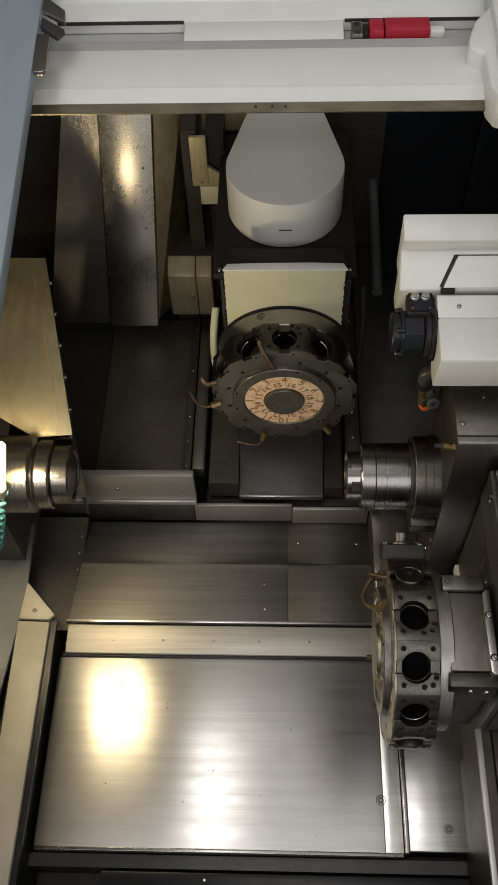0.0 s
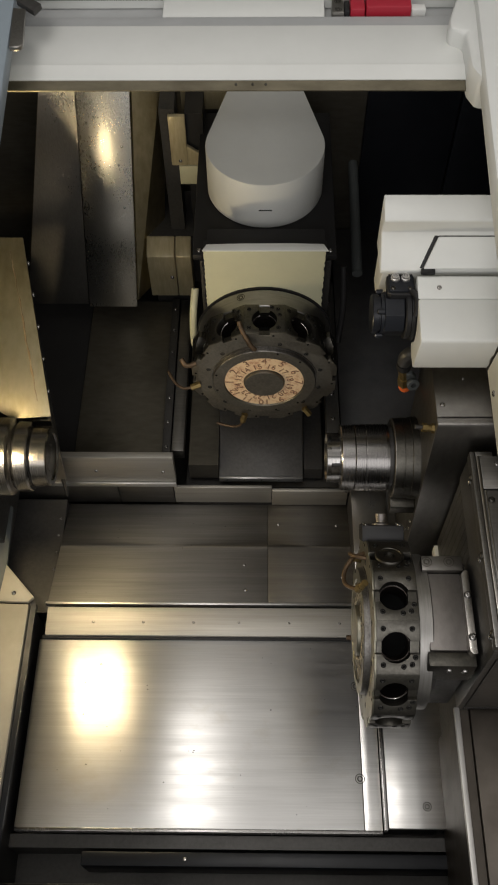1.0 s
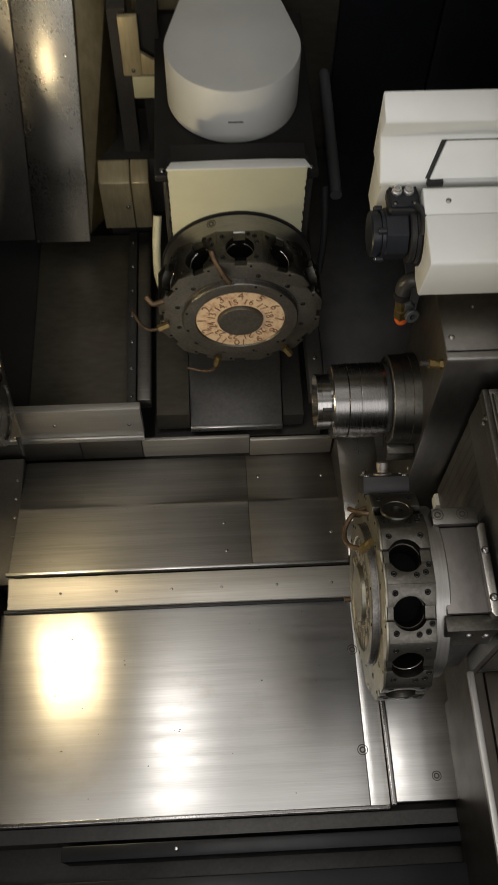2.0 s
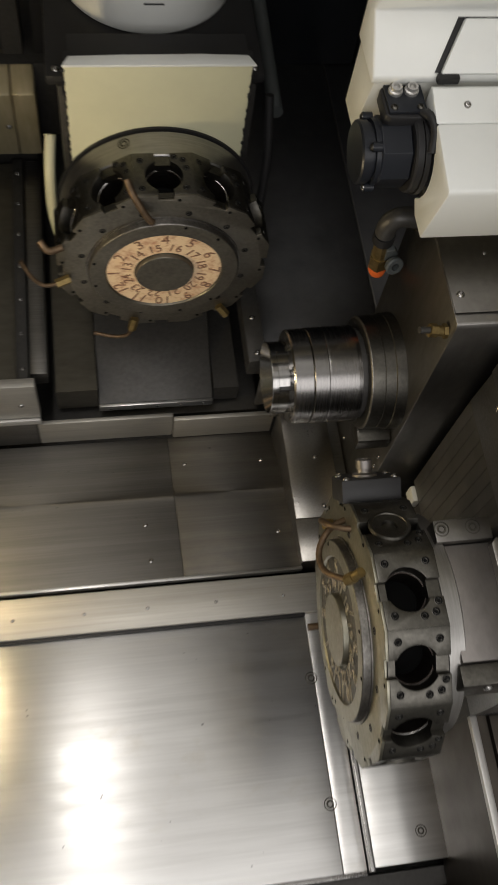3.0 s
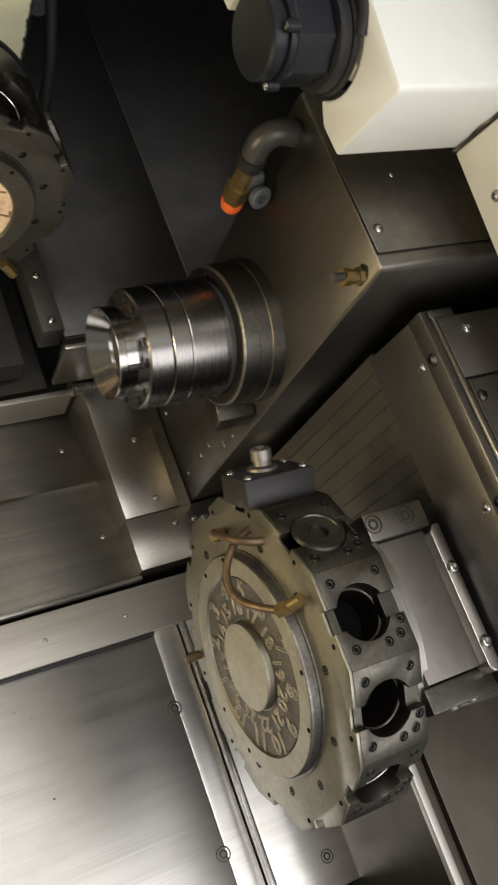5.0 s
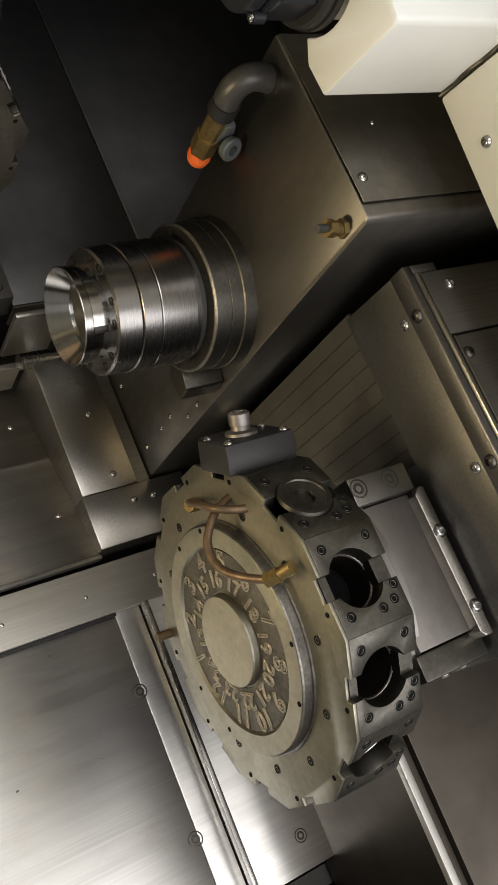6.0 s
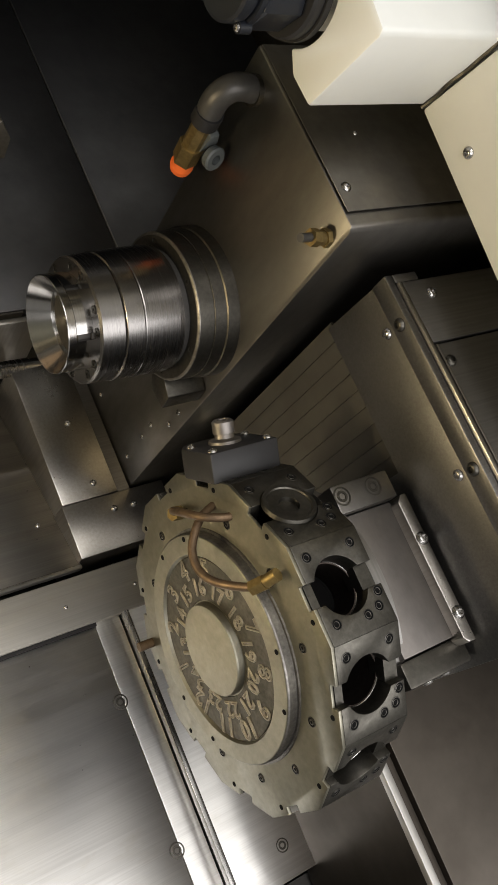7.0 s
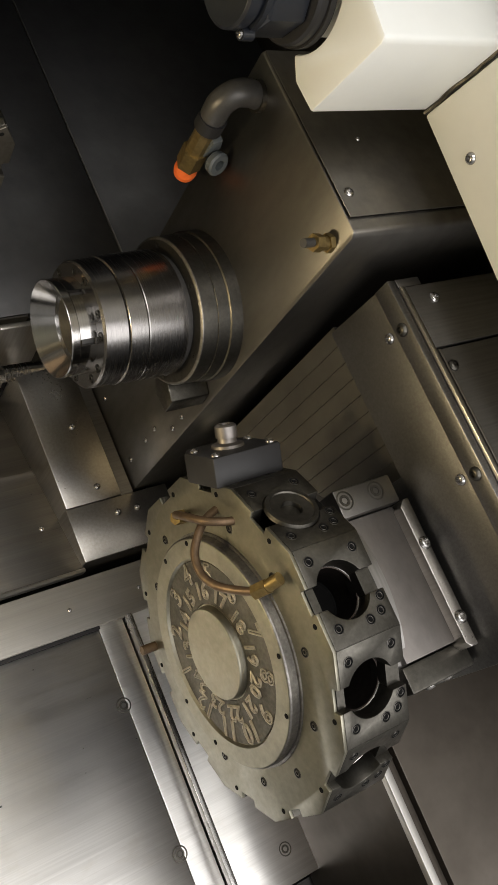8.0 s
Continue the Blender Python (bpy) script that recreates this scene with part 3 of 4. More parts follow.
    rear = finish(lathe([(w + 0.008, apo * 0.5), (w + 0.008, apo * ring_r - 0.002), (w + 0.010, apo * ring_r), (w + 0.008 + ring_long, apo * ring_r), (w + 0.010 + ring_long, apo * ring_r - 0.003), (w + 0.010 + ring_long, 0)], (0, 0, 0), X, 72), "rear_ring", RING, 0)
    piece("rear_ring", rear, ob, frame_of)


def number_plate(ob, apo, frame_of, mat, ink, first, raised):
    plate = finish(lathe([(-0.0093, apo * 0.285), (-0.0105, apo * 0.29), (-0.0105, apo * 0.545), (-0.0093, apo * 0.552)], (0, 0, 0), X, 72), "number_plate", mat, 0)
    p = piece("number_plate", plate, ob, frame_of)
    for k in range(12):
        for inner in (0, 1):
            me = number_mesh(str((first - 1 + k) % 12 + 1 + 12 * inner), (0.032 if not inner else 0.026) if raised else (0.029 if not inner else 0.024), 0.0006, ink, raised)
            a = 30 * k + 15 * inner
            rr = apo * (0.475 if not inner else 0.36)
            piece("numeral", me, p, frame_of @ pose(0, 0, 0, a, 0, 0) @ pose(-0.0108, 0, rr) @ Matrix(((0, 0, -1, 0), (-1, 0, 0, 0), (0, 1, 0, 0), (0, 0, 0, 1))))


# lower turret: its axis lies along x, face towards the left spindle
lower = thing("lower_turret", (0.20, 0.654, -0.37), "twelve-sided steel tool turret with empty bores, on its carriage", "tool turret", "tool turrets")
LT = pose(0.203, 0.6545, -0.1756)
turret(lower, 0.183, 0.079, LT, FACE, 0.1264, plugged=(11,), ring_r=0.84)
number_plate(lower, 0.183, LT, PLATE, RAISED, 7, True)
# upper turret: its axis points down the slant
upper = thing("upper_turret", (0.0, 1.29, -0.36), "twelve-sided steel tool turret with a pale number plate facing out", "tool turret", "tool turrets")
UT = pose(0.0, 1.277, -0.168, 0, 0, 90)
turret(upper, 0.171, 0.080, UT, WORN, 0.123, ring_r=0.945, ring_long=0.047)
number_plate(upper, 0.171, UT, PALE, INK, 4, False)
screw(upper, (-0.055, 1.398, -0.168 + math.sqrt(0.1616 ** 2 - 0.055 ** 2)), (-0.34, 0, 0.94), 0.008, RECESS, "oil_hole")

# coolant pipe, plug and tool block on the lower turret
def on_lower(r, a, x):
    return Vector((x, 0.6545 + r * math.sin(radians(a)), -0.1756 + r * math.cos(radians(a))))


part("coolant_pipe", tube([on_lower(0.148, 79, 0.197), on_lower(0.152, 75, 0.187), on_lower(0.1535, 66, 0.178), on_lower(0.1555, 56, 0.175), on_lower(0.157, 48, 0.180), on_lower(0.157, 44, 0.195), on_lower(0.157, 43, 0.204)], 0.0044, 12), COPPER, lower, "tarnished copper coolant pipe")
part("coolant_pipe", tube([on_lower(0.158, 54, 0.203), on_lower(0.153, 52, 0.186), on_lower(0.143, 49, 0.172), on_lower(0.128, 45, 0.162), on_lower(0.117, 37, 0.159), on_lower(0.119, 26, 0.163), on_lower(0.134, 16, 0.174), on_lower(0.146, 12, 0.181)], 0.0044, 12), COPPER, lower)
part("pipe_nut", rod(on_lower(0.142, 12.5, 0.180), on_lower(0.158, 11, 0.186), 0.0080, 6), BRASS, lower, "brass pipe nut")
part("pipe_nut", rod(on_lower(0.158, 11, 0.186), on_lower(0.172, 10.5, 0.192), 0.0066, 12), BRASS, lower)
part("pipe_nut", rod(on_lower(0.148, 80, 0.204), on_lower(0.149, 78, 0.189), 0.0078, 6), BRASS, lower)
part("brass_pin", rod(on_lower(0.176, 165, 0.204), on_lower(0.176, 165, 0.184), 0.0058, 12), COPPER, lower)
block = bmesh.new()
prism([(-0.042, -0.036), (0.042, -0.036), (0.042, 0.020), (0.030, 0.036), (-0.030, 0.036), (-0.042, 0.020)], "z", 0.182, 0.214, block)
TB = LT @ pose(0, 0, 0, -60) @ pose(0.035, 0, 0)
bmesh.ops.transform(block, matrix=TB, verts=block.verts)
tool_block = part("tool_block", block, BLACK, lower, "dark tool holder block", 0.003)
stud = lathe([(0.214, 0.0175), (0.217, 0.017), (0.219, 0.0105), (0.224, 0.0095), (0.224, 0.0115), (0.236, 0.0115), (0.238, 0.009), (0.238, 0.006), (0.233, 0.0055), (0.233, 0.0)], (0, 0, 0), Z, 24)
bmesh.ops.transform(stud, matrix=TB, verts=stud.verts)
part("collet_nut", stud, SADDLE, tool_block, "bright steel collet nut")
for x, y in ((-0.034, -0.028), (0.034, -0.028), (0.034, 0.012), (-0.034, 0.012)):
    screw(tool_block, TB @ Vector((x, y, 0.214)), TB.to_3x3() @ Vector((0, 0, 1)), 0.005)

# carriage of the lower turret
saddle = thing("turret_saddle", (0.45, 0.65, -0.37), "steel turret saddle with bolted cover plates", "turret saddle")
part("neck", lathe([(0.31, 0.0), (0.31, 0.125), (0.33, 0.125), (0.33, 0.0)], (0, 0.654, -0.166), X, 48), DARK, saddle)
part("body", box(0.322, 0.397, 0.560, 0.752, -0.36, -0.062), DARK, saddle, bev=0.004)
part("top_plate", box(0.309, 0.381, 0.567, 0.7205, -0.06, -0.040), SADDLE, saddle, bev=0.002)
part("front_block", box(0.305, 0.394, 0.538, 0.5655, -0.13, -0.045), CAST, saddle, bev=0.003)
pad = part("clamp_plate", box(0.3055, 0.384, 0.7215, 0.7525, -0.058, -0.028), HEADM, saddle, bev=0.002)
for x in (0.3155, 0.3585):
    screw(pad, (x, 0.7395, -0.028), Z, 0.0085, RECESS, "countersunk_screw")
strip = part("cover_strip", prism([(0.3785, 0.562), (0.384, 0.556), (0.3935, 0.556), (0.3935, 0.7215), (0.386, 0.7215), (0.3785, 0.714)], "z", -0.050, -0.026), PANEL, saddle, bev=0.0015)
for y in (0.6705, 0.5875):
    screw(strip, (0.3865, y, -0.026), Z, 0.0075)
for x, z in ((0.345, -0.055), (0.375, -0.06)):
    screw(saddle, (x, 0.538, z - 0.012), (0, -1, 0), 0.007)

housing = thing("slide_housing", (0.6, 0.6, -0.37), "sheet steel slide housing with bolted edge strips", "slide housing")
part("side_plate", prism([(0.53, -0.30), (0.53, 0.060), (0.922, 0.060), (0.926, -0.030), (0.745, -0.030), (0.745, -0.30)], "x", 0.400, 0.412), SHEET, housing, bev=0.0012)
part("edge_plate", prism([(0.53, 0.0605), (0.53, 0.0840), (0.9215, 0.0840), (0.9215, 0.0605)], "x", 0.3975, 0.4075), SHEET, housing, bev=0.0012)
part("top_strip", box(0.408, 0.4135, 0.53, 0.911, 0.02, 0.0880), PANEL, housing, "bright steel edge strip", 0.001)
part("end_cap", box(0.408, 0.4415, 0.9115, 0.9215, 0.02, 0.0845), SHEET, housing, bev=0.0012)
part("top_plate", box(0.4145, 0.92, 0.8385, 0.911, -0.28, 0.0860), SHEET, housing, bev=0.0015)
part("top_plate", box(0.4145, 0.92, 0.53, 0.8365, -0.28, 0.0845), SHEET, housing, bev=0.0015)
part("inner_strip", box(0.4165, 0.4195, 0.53, 0.836, 0.080, 0.0870), PANEL, housing, "", 0.0008)
part("body", box(0.413, 0.94, 0.53, 0.90, -0.66, -0.285), DARK, housing)
for y in (0.873, 0.709, 0.56):
    screw(housing, (0.400, y, 0.049), (-1, 0, 0), 0.0065)
    screw(housing, (0.3975, y - 0.003, 0.073), (-1, 0, 0), 0.0075, DARK_SCREW)
for x, y, z in ((0.447, 0.893, 0.086), (0.427, 0.816, 0.0845), (0.427, 0.66, 0.0845), (0.47, 0.60, 0.0845)):
    screw(housing, (x, y, z), Z, 0.0065, DARK_SCREW if x < 0.44 else None)
bellows = thing("telescopic_cover", (0.42, 0.93, -0.37), "overlapping dull steel telescopic cover plates", "telescopic cover")
for i in range(9):
    y1, x1 = 0.932 - 0.0208 * i, 0.406 + 0.0002 * i
    part("cover_plate", prism([(x1 + 0.0001, y1), (x1, y1 - 0.0203), (x1 + 0.004, y1 - 0.0203), (x1 + 0.004, y1)], "z", -0.34, -0.028), SLIDING, bellows)

part("wiper_tab", box(0.398, 0.412, 0.896, 0.924, -0.372, -0.3405), POST, bellows, "cream plastic wiper tab", 0.002)

skirt = thing("side_skirt", (0.6, 0.4, -0.6), "brown-grey steel skirt with a bright rail at its edge", "skirt", kind="structure")
part("skirt_plate", box(0.425, 0.94, 0.17, 0.5295, -0.588, -0.29), GUTTER, skirt, bev=0.002)
part("rail", box(0.391, 0.4025, 0.17, 0.53, -0.292, -0.280), STEELW, skirt, "bright steel rail", 0.002)
part("rail_back", box(0.404, 0.424, 0.17, 0.53, -0.588, -0.300), GUTTER, skirt)

# ---- spindle heads ----
SY, SZ = 1.0475, -0.1500  # the spindles' axis


def spindle(ob, x0, side):
    """A spindle nose that points to -side along x; x0 is its tip."""
    o, ax = (x0, SY, SZ), (side, 0, 0)
    flange = part("flange", lathe([(0.143, 0.0), (0.143, 0.0860), (0.1446, 0.0883), (0.163, 0.0890), (0.1635, 0.0882), (0.165, 0.0882), (0.1655, 0.0892), (0.181, 0.0895), (0.182, 0.0915), (0.205, 0.0920)], o, ax, 72), CAST, ob)
    # chamfer in lighter worn steel, which paints in the edge's thin highlight
    part("flange_edge", lathe([(0.1428, 0.0850), (0.1428, 0.0861), (0.1445, 0.0885), (0.1456, 0.0887)], o, ax, 72), FLANGE, flange, "worn chamfer coloured lighter for its highlight")
    part("neck", lathe([(0.132, 0.0700), (0.144, 0.0700)], o, ax, 64), DARK, ob)
    part("spindle_nose", lathe([(0.060, 0.04), (0.060, 0.0715), (0.062, 0.0740), (0.083, 0.0745), (0.0835, 0.0741), (0.0850, 0.0741), (0.0855, 0.0745), (0.128, 0.0752), (0.134, 0.0748), (0.1345, 0.07)], o, ax, 72), TURNED, ob)
    part("cap_ring", lathe([(0.030, 0.05), (0.030, 0.0700), (0.0325, 0.0725), (0.0588, 0.0735), (0.0592, 0.0705), (0.061, 0.0705)], o, ax, 72), TURNED, ob)
    part("collet_seat", lathe([(0.031, 0.0), (0.031, 0.054), (0.028, 0.054), (0.028, 0.0)], o, ax, 64), DARK, ob)
    part("collet_cone", lathe([(0.012, 0.0535), (0.010, 0.0550), (0.001, 0.0556), (0.0, 0.0550), (0.0, 0.0543), (0.024, 0.0400), (0.034, 0.0365), (0.036, 0.0365)], o, ax, 72), JAW, ob, "bright conical collet mouth")
    for k in range(6):
        jaw, rows = bmesh.new(), []
        for i in range(8):
            a = radians(60 * k + 22 + 52 * i / 7)
            ring = []
            for d, r in ((0.0102, 0.0505), (0.0102, 0.0553), (0.0300, 0.0550), (0.0300, 0.0505)):
                ring.append(jaw.verts.new((x0 + side * d, SY + r * math.cos(a), SZ + r * math.sin(a))))
            rows.append(ring)
        for a, b in zip(rows, rows[1:]):
            for i in range(4):
                jaw.faces.new((a[i], a[(i + 1) % 4], b[(i + 1) % 4], b[i]))
        jaw.faces.new(rows[0]), jaw.faces.new(rows[-1][::-1])
        part("collet_jaw", jaw, JAW, ob)
    part("collet_core", lathe([(0.0120, 0.0500), (0.0300, 0.0500)], o, ax, 48), DARK, ob)
    part("collet_bore", lathe([(0.030, 0.036), (0.090, 0.036), (0.090, 0.0)], o, ax, 40), BORE, ob)
    for k in range(12):
        a = radians(30 * k + 12 + 8 * (k % 2))
        screw(ob, (x0 + side * 0.0295, SY + 0.0630 * math.cos(a), SZ + 0.0630 * math.sin(a)), (-side, 0, 0), 0.0040, RECESS, "cap_screw")
    for k in range(6):
        a = radians(60 * k + 40)
        screw(ob, (x0 + side * 0.1428, SY + 0.0785 * math.cos(a), SZ + 0.0785 * math.sin(a)), (-side, 0, 0), 0.0038, RECESS, "cap_screw")


right_spindle = thing("spindle", (0.25, SY, -0.25), "bright turned spindle nose with an open slotted collet", "spindle", "spindles")
spindle(right_spindle, 0.138, 1)
left_spindle = thing("spindle", (-0.6, SY, -0.25), "bright stepped spindle nose lit by the warm work lamp", "spindle", "spindles")
lo = (-0.474, SY, SZ)
part("nose_ring", lathe([(0.004, 0.0), (0.004, 0.052), (0.0, 0.055), (0.0, 0.064), (0.003, 0.067), (0.036, 0.0675), (0.040, 0.066), (0.041, 0.060)], lo, (-1, 0, 0), 64), TURNED, left_spindle)
part("middle_ring", lathe([(0.040, 0.060), (0.041, 0.076), (0.044, 0.0785), (0.060, 0.079), (0.070, 0.079), (0.074, 0.076), (0.074, 0.070)], lo, (-1, 0, 0), 64), TURNED, left_spindle)
part("flange", lathe([(0.070, 0.060), (0.074, 0.072), (0.082, 0.084), (0.086, 0.088), (0.16, 0.089), (0.16, 0.0)], lo, (-1, 0, 0), 64), TURNED, left_spindle)
part("nose_bore", lathe([(0.0045, 0.052), (0.012, 0.050), (0.030, 0.049), (0.030, 0.0)], lo, (-1, 0, 0), 48), BORE, left_spindle, "dark bore in the nose")

head = thing("headstock", (0.5, 1.1, -0.6), "oily sheet-steel headstock with folded edges", "headstock")
case = prism([(0.946, 0.132), (0.950, 0.139), (1.165, 0.142), (1.168, 0.138), (1.168, -0.58), (0.952, -0.58)], "x", 0.330, 0.92)
for v in case.verts:
    v.co.x += (0.14 - v.co.z) * 0.025
part("casing", case, HEADM, head, bev=0.003)
part("top_sheet", box(0.3303, 0.92, 0.9632, 1.164, 0.1428, 0.1440), HEADM, head, bev=0.0008)
part("nose_foot", prism([(0.957, -0.215), (0.985, -0.205), (1.00, -0.23), (0.985, -0.245), (0.955, -0.240)], "x", 0.283, 0.338), CAST, head, bev=0.002)
screw(head, (0.3425, 0.990, 0.1440), Z, 0.0055)
screw(head, (0.389, 1.052, 0.1440), Z, 0.0030)
for y, z in ((1.099, -0.505), (0.991, -0.430), (0.990, -0.501), (0.991, -0.390), (0.968, -0.340), (0.968, -0.303)):
    screw(head, (0.330 + (0.14 - z) * 0.025, y, z), (-1, 0, 0), 0.0042)

pedestal = thing("bed_bracket", (0.3, 1.0, -0.65), "folded bright steel bracket with button-head screws", "bracket")
part("front_plate", prism([(0.864, -0.530), (0.948, -0.530), (0.948, -0.66), (0.864, -0.66)], "x", 0.230, 0.40), PANEL, pedestal, bev=0.0015)
part("rear_plate", prism([(0.9485, -0.5295), (1.186, -0.5295), (1.186, -0.66), (0.9485, -0.66)], "x", 0.2315, 0.3235), PANEL, pedestal, bev=0.0015)
part("gusset_plate", prism([(0.9485, -0.533), (1.180, -0.533), (1.180, -0.66), (0.9485, -0.66)], "x", 0.3238, 0.3445), SHEET, pedestal)
for x, y in ((0.288, 1.074), (0.290, 0.971)):
    screw(pedestal, (x, y, -0.5295), Z, 0.0055)
for x, y in ((0.307, 0.924), (0.340, 0.923)):
    screw(pedestal, (x, y, -0.530), Z, 0.0055)

nozzle = thing("coolant_nozzle", (0.32, 1.13, 0.13), "brass coolant nozzle on a dark elbow with an orange tip", "nozzle")
part("elbow", tube([(0.334, 1.141, 0.104), (0.316, 1.141, 0.110), (0.300, 1.141, 0.109), (0.2905, 1.142, 0.095), (0.290, 1.142, 0.074)], 0.0142, 16), DARK, nozzle, "dark pipe elbow")
part("collar", lathe([(0.0, 0.0), (0.0, 0.0165), (0.008, 0.0165), (0.008, 0)], (0.325, 1.141, 0.106), X, 20), CAST, nozzle)
part("collar", rod((0.290, 1.141, 0.076), (0.291, 1.142, 0.060), 0.0155, 20), BLACK, nozzle)
part("brass_body", rod((0.291, 1.142, 0.060), (0.298, 1.148, 0.018), 0.0115, 8), BRASS, nozzle, "brass valve body")
part("brass_body", rod((0.298, 1.148, 0.018), (0.302, 1.151, -0.010), 0.0145, 6), BRASS, nozzle)
part("tip", lathe([(0.0, 0.0), (0.0, 0.012), (0.012, 0.0135), (0.02, 0.012), (0.025, 0.006), (0.026, 0)], (0.302, 1.151, -0.010), (0.2, 0.12, -0.95), 20), ORANGE, nozzle, "orange plastic tip")
part("lever", slab([(0.297, 1.128, 0.050), (0.309, 1.130, 0.052), (0.321, 1.138, 0.030), (0.321, 1.146, 0.0), (0.306, 1.142, -0.004), (0.302, 1.136, 0.020)], (0, -1, -0.1), 0.010), GREYPL, nozzle, "grey plastic valve lever", 0.002)
part("lever", lathe([(0.0, 0.006), (0.0, 0.013), (0.007, 0.014), (0.009, 0.012), (0.009, 0.006)], (0.314, 1.131, 0.018), (0.2, -0.9, 0.3), 18, None, True), GREYPL, nozzle)

fitting = thing("brass_fitting", (0.33, 0.963, 0.105), "brass hose fitting with a dark tip on the headstock", "fitting")
part("nut", rod((0.334, 0.962, 0.104), (0.325, 0.962, 0.104), 0.0098, 6), BRASS, fitting)
part("body", rod((0.325, 0.962, 0.104), (0.310, 0.962, 0.107), 0.0072, 12), BRASS, fitting)
part("nut", rod((0.316, 0.962, 0.106), (0.306, 0.962, 0.108), 0.009, 6), BRASS, fitting)
part("tip", rod((0.307, 0.962, 0.108), (0.292, 0.961, 0.111), 0.0045, 12), DARK, fitting)

# ---- covers and drive over the right spindle head ----
cover = thing("drive_cover", (0.4, 1.3, 0.2), "white enamelled drive cover with a stepped front", "machine cover", "white covers")
part("cover_shell", prism([(1.236, 0.449), (1.196, 0.433), (1.190, 0.427), (1.207, 0.387), (1.155, 0.339), (1.157, 0.328), (1.236, 0.328)], "x", 0.212, 0.92), WHITE, cover, bev=0.003)
part("under_shell", prism([(1.160, 0.3275), (1.183, 0.227), (1.236, 0.227), (1.236, 0.3275)], "x", 0.217, 0.92), POST, cover, bev=0.002)
SLOPE = (0, -0.68, 0.73)
part("gap_seal", slab([(0.3095, 1.2005, 0.3826), (0.284, 1.158, 0.343), (0.92, 1.158, 0.343), (0.92, 1.2005, 0.3826)], SLOPE, 0.004), BLACK, cover)
part("inset_panel", slab([(0.316, 1.194, 0.3865), (0.290, 1.152, 0.3465), (0.92, 1.152, 0.3465), (0.92, 1.194, 0.3865)], SLOPE, 0.009), WHITE, cover, "white inset panel with a slanted end", 0.002)
part("clip", box(0.286, 0.312, 1.146, 1.156, 0.336, 0.346), BLACK, cover, "", 0.002)
cap = thing("drive_cover", (0.4, 1.1, 0.2), "white enamelled boxy cover with a sloping lower edge", "machine cover", "white covers")
part("cover_shell", prism([(1.032, 0.206), (1.013, 0.304), (1.015, 0.311), (1.098, 0.327), (1.098, 0.315)] + [(1.118 + 0.054 * math.cos(radians(a)), 0.262 + 0.054 * math.sin(radians(a))) for a in range(120, 235, 8)] + [(1.066, 0.206)], "x", 0.279, 0.92), WHITE, cap, bev=0.003)
part("lid", prism([(1.0992, 0.300), (1.0992, 0.3262), (1.140, 0.338), (1.146, 0.335), (1.146, 0.300)], "x", 0.279, 0.92), WHITE, cap, bev=0.002)
part("back_block", box(0.33, 0.92, 1.115, 1.146, 0.21, 0.2985), WHITE, cap)
screw(cap, (0.318, 1.12, 0.3325), (0, -0.28, 1), 0.0045)
post = thing("frame_post", (0.5, 0.8, 0.2), "warm white enamelled frame post with a rough sealed seam", "frame post", kind="structure")
part("post_body", prism([(1.029, 0.203), (0.70, 0.168), (0.70, 0.47), (1.009, 0.47), (1.009, 0.306)], "x", 0.420, 0.92), POST, post, bev=0.004)
screw(post, (0.420, 0.96, 0.225), (-1, 0, 0), 0.006)

part("sealant", tube([(0.4195 + random.uniform(0, 0.002), 1.0305 - 0.018 * k / 9 + random.uniform(-0.001, 0.001), 0.205 + 0.10 * k / 9) for k in range(10)], 0.0024, 8), CAST, post, "dark cracked sealant bead")

motor = thing("drive_motor", (0.25, 1.12, 0.19), "dark blue-grey cylindrical motor with bolted end cap", "motor")
mo = (0.200, 1.116, 0.264)
part("end_cap", lathe([(0.0, 0.0), (0.0, 0.0345), (0.002, 0.037), (0.012, 0.037), (0.0125, 0.034), (0.016, 0.034), (0.0165, 0.0385), (0.022, 0.0385), (0.024, 0.0)], mo, X, 48), HOUSING, motor)
part("body", lathe([(0.021, 0.0), (0.0215, 0.0395), (0.024, 0.0415), (0.058, 0.0415), (0.060, 0.039), (0.0605, 0.0)], mo, X, 8), HOUSING, motor, bev=0.002)
part("rear_flange", lathe([(0.0605, 0.0), (0.0605, 0.046), (0.063, 0.048), (0.070, 0.048), (0.071, 0.046), (0.071, 0.050), (0.077, 0.050), (0.077, 0.0)], mo, X, 48), BLACK, motor)
part("terminal_box", prism([(0.226, 1.122), (0.232, 1.116), (0.272, 1.116), (0.277, 1.122), (0.277, 1.160), (0.271, 1.166), (0.232, 1.166), (0.226, 1.160)], "z", 0.300, 0.318), BLACK, motor, bev=0.002)
part("terminal_lid", box(0.229, 0.274, 1.120, 1.162, 0.3185, 0.323), HOUSING, motor, bev=0.0015)
for x, y in ((0.236, 1.127), (0.267, 1.127)):
    screw(motor, (x, y, 0.323), Z, 0.0045, DARK_SCREW)
for x in (0.241, 0.260):
    part("cable_gland", lathe([(0.0, 0.0), (0.0, 0.0085), (0.004, 0.0085), (0.005, 0.0065), (0.009, 0.0065), (0.009, 0.004), (0.005, 0.004), (0.005, 0.0)], (x, 1.150, 0.323), Z, 16), STEELW, motor, "bright cable gland")
part("cable", tube([(0.268, 1.125, 0.318), (0.276, 1.112, 0.322), (0.280, 1.095, 0.316), (0.277, 1.08, 0.30)], 0.006), BLACK, motor)
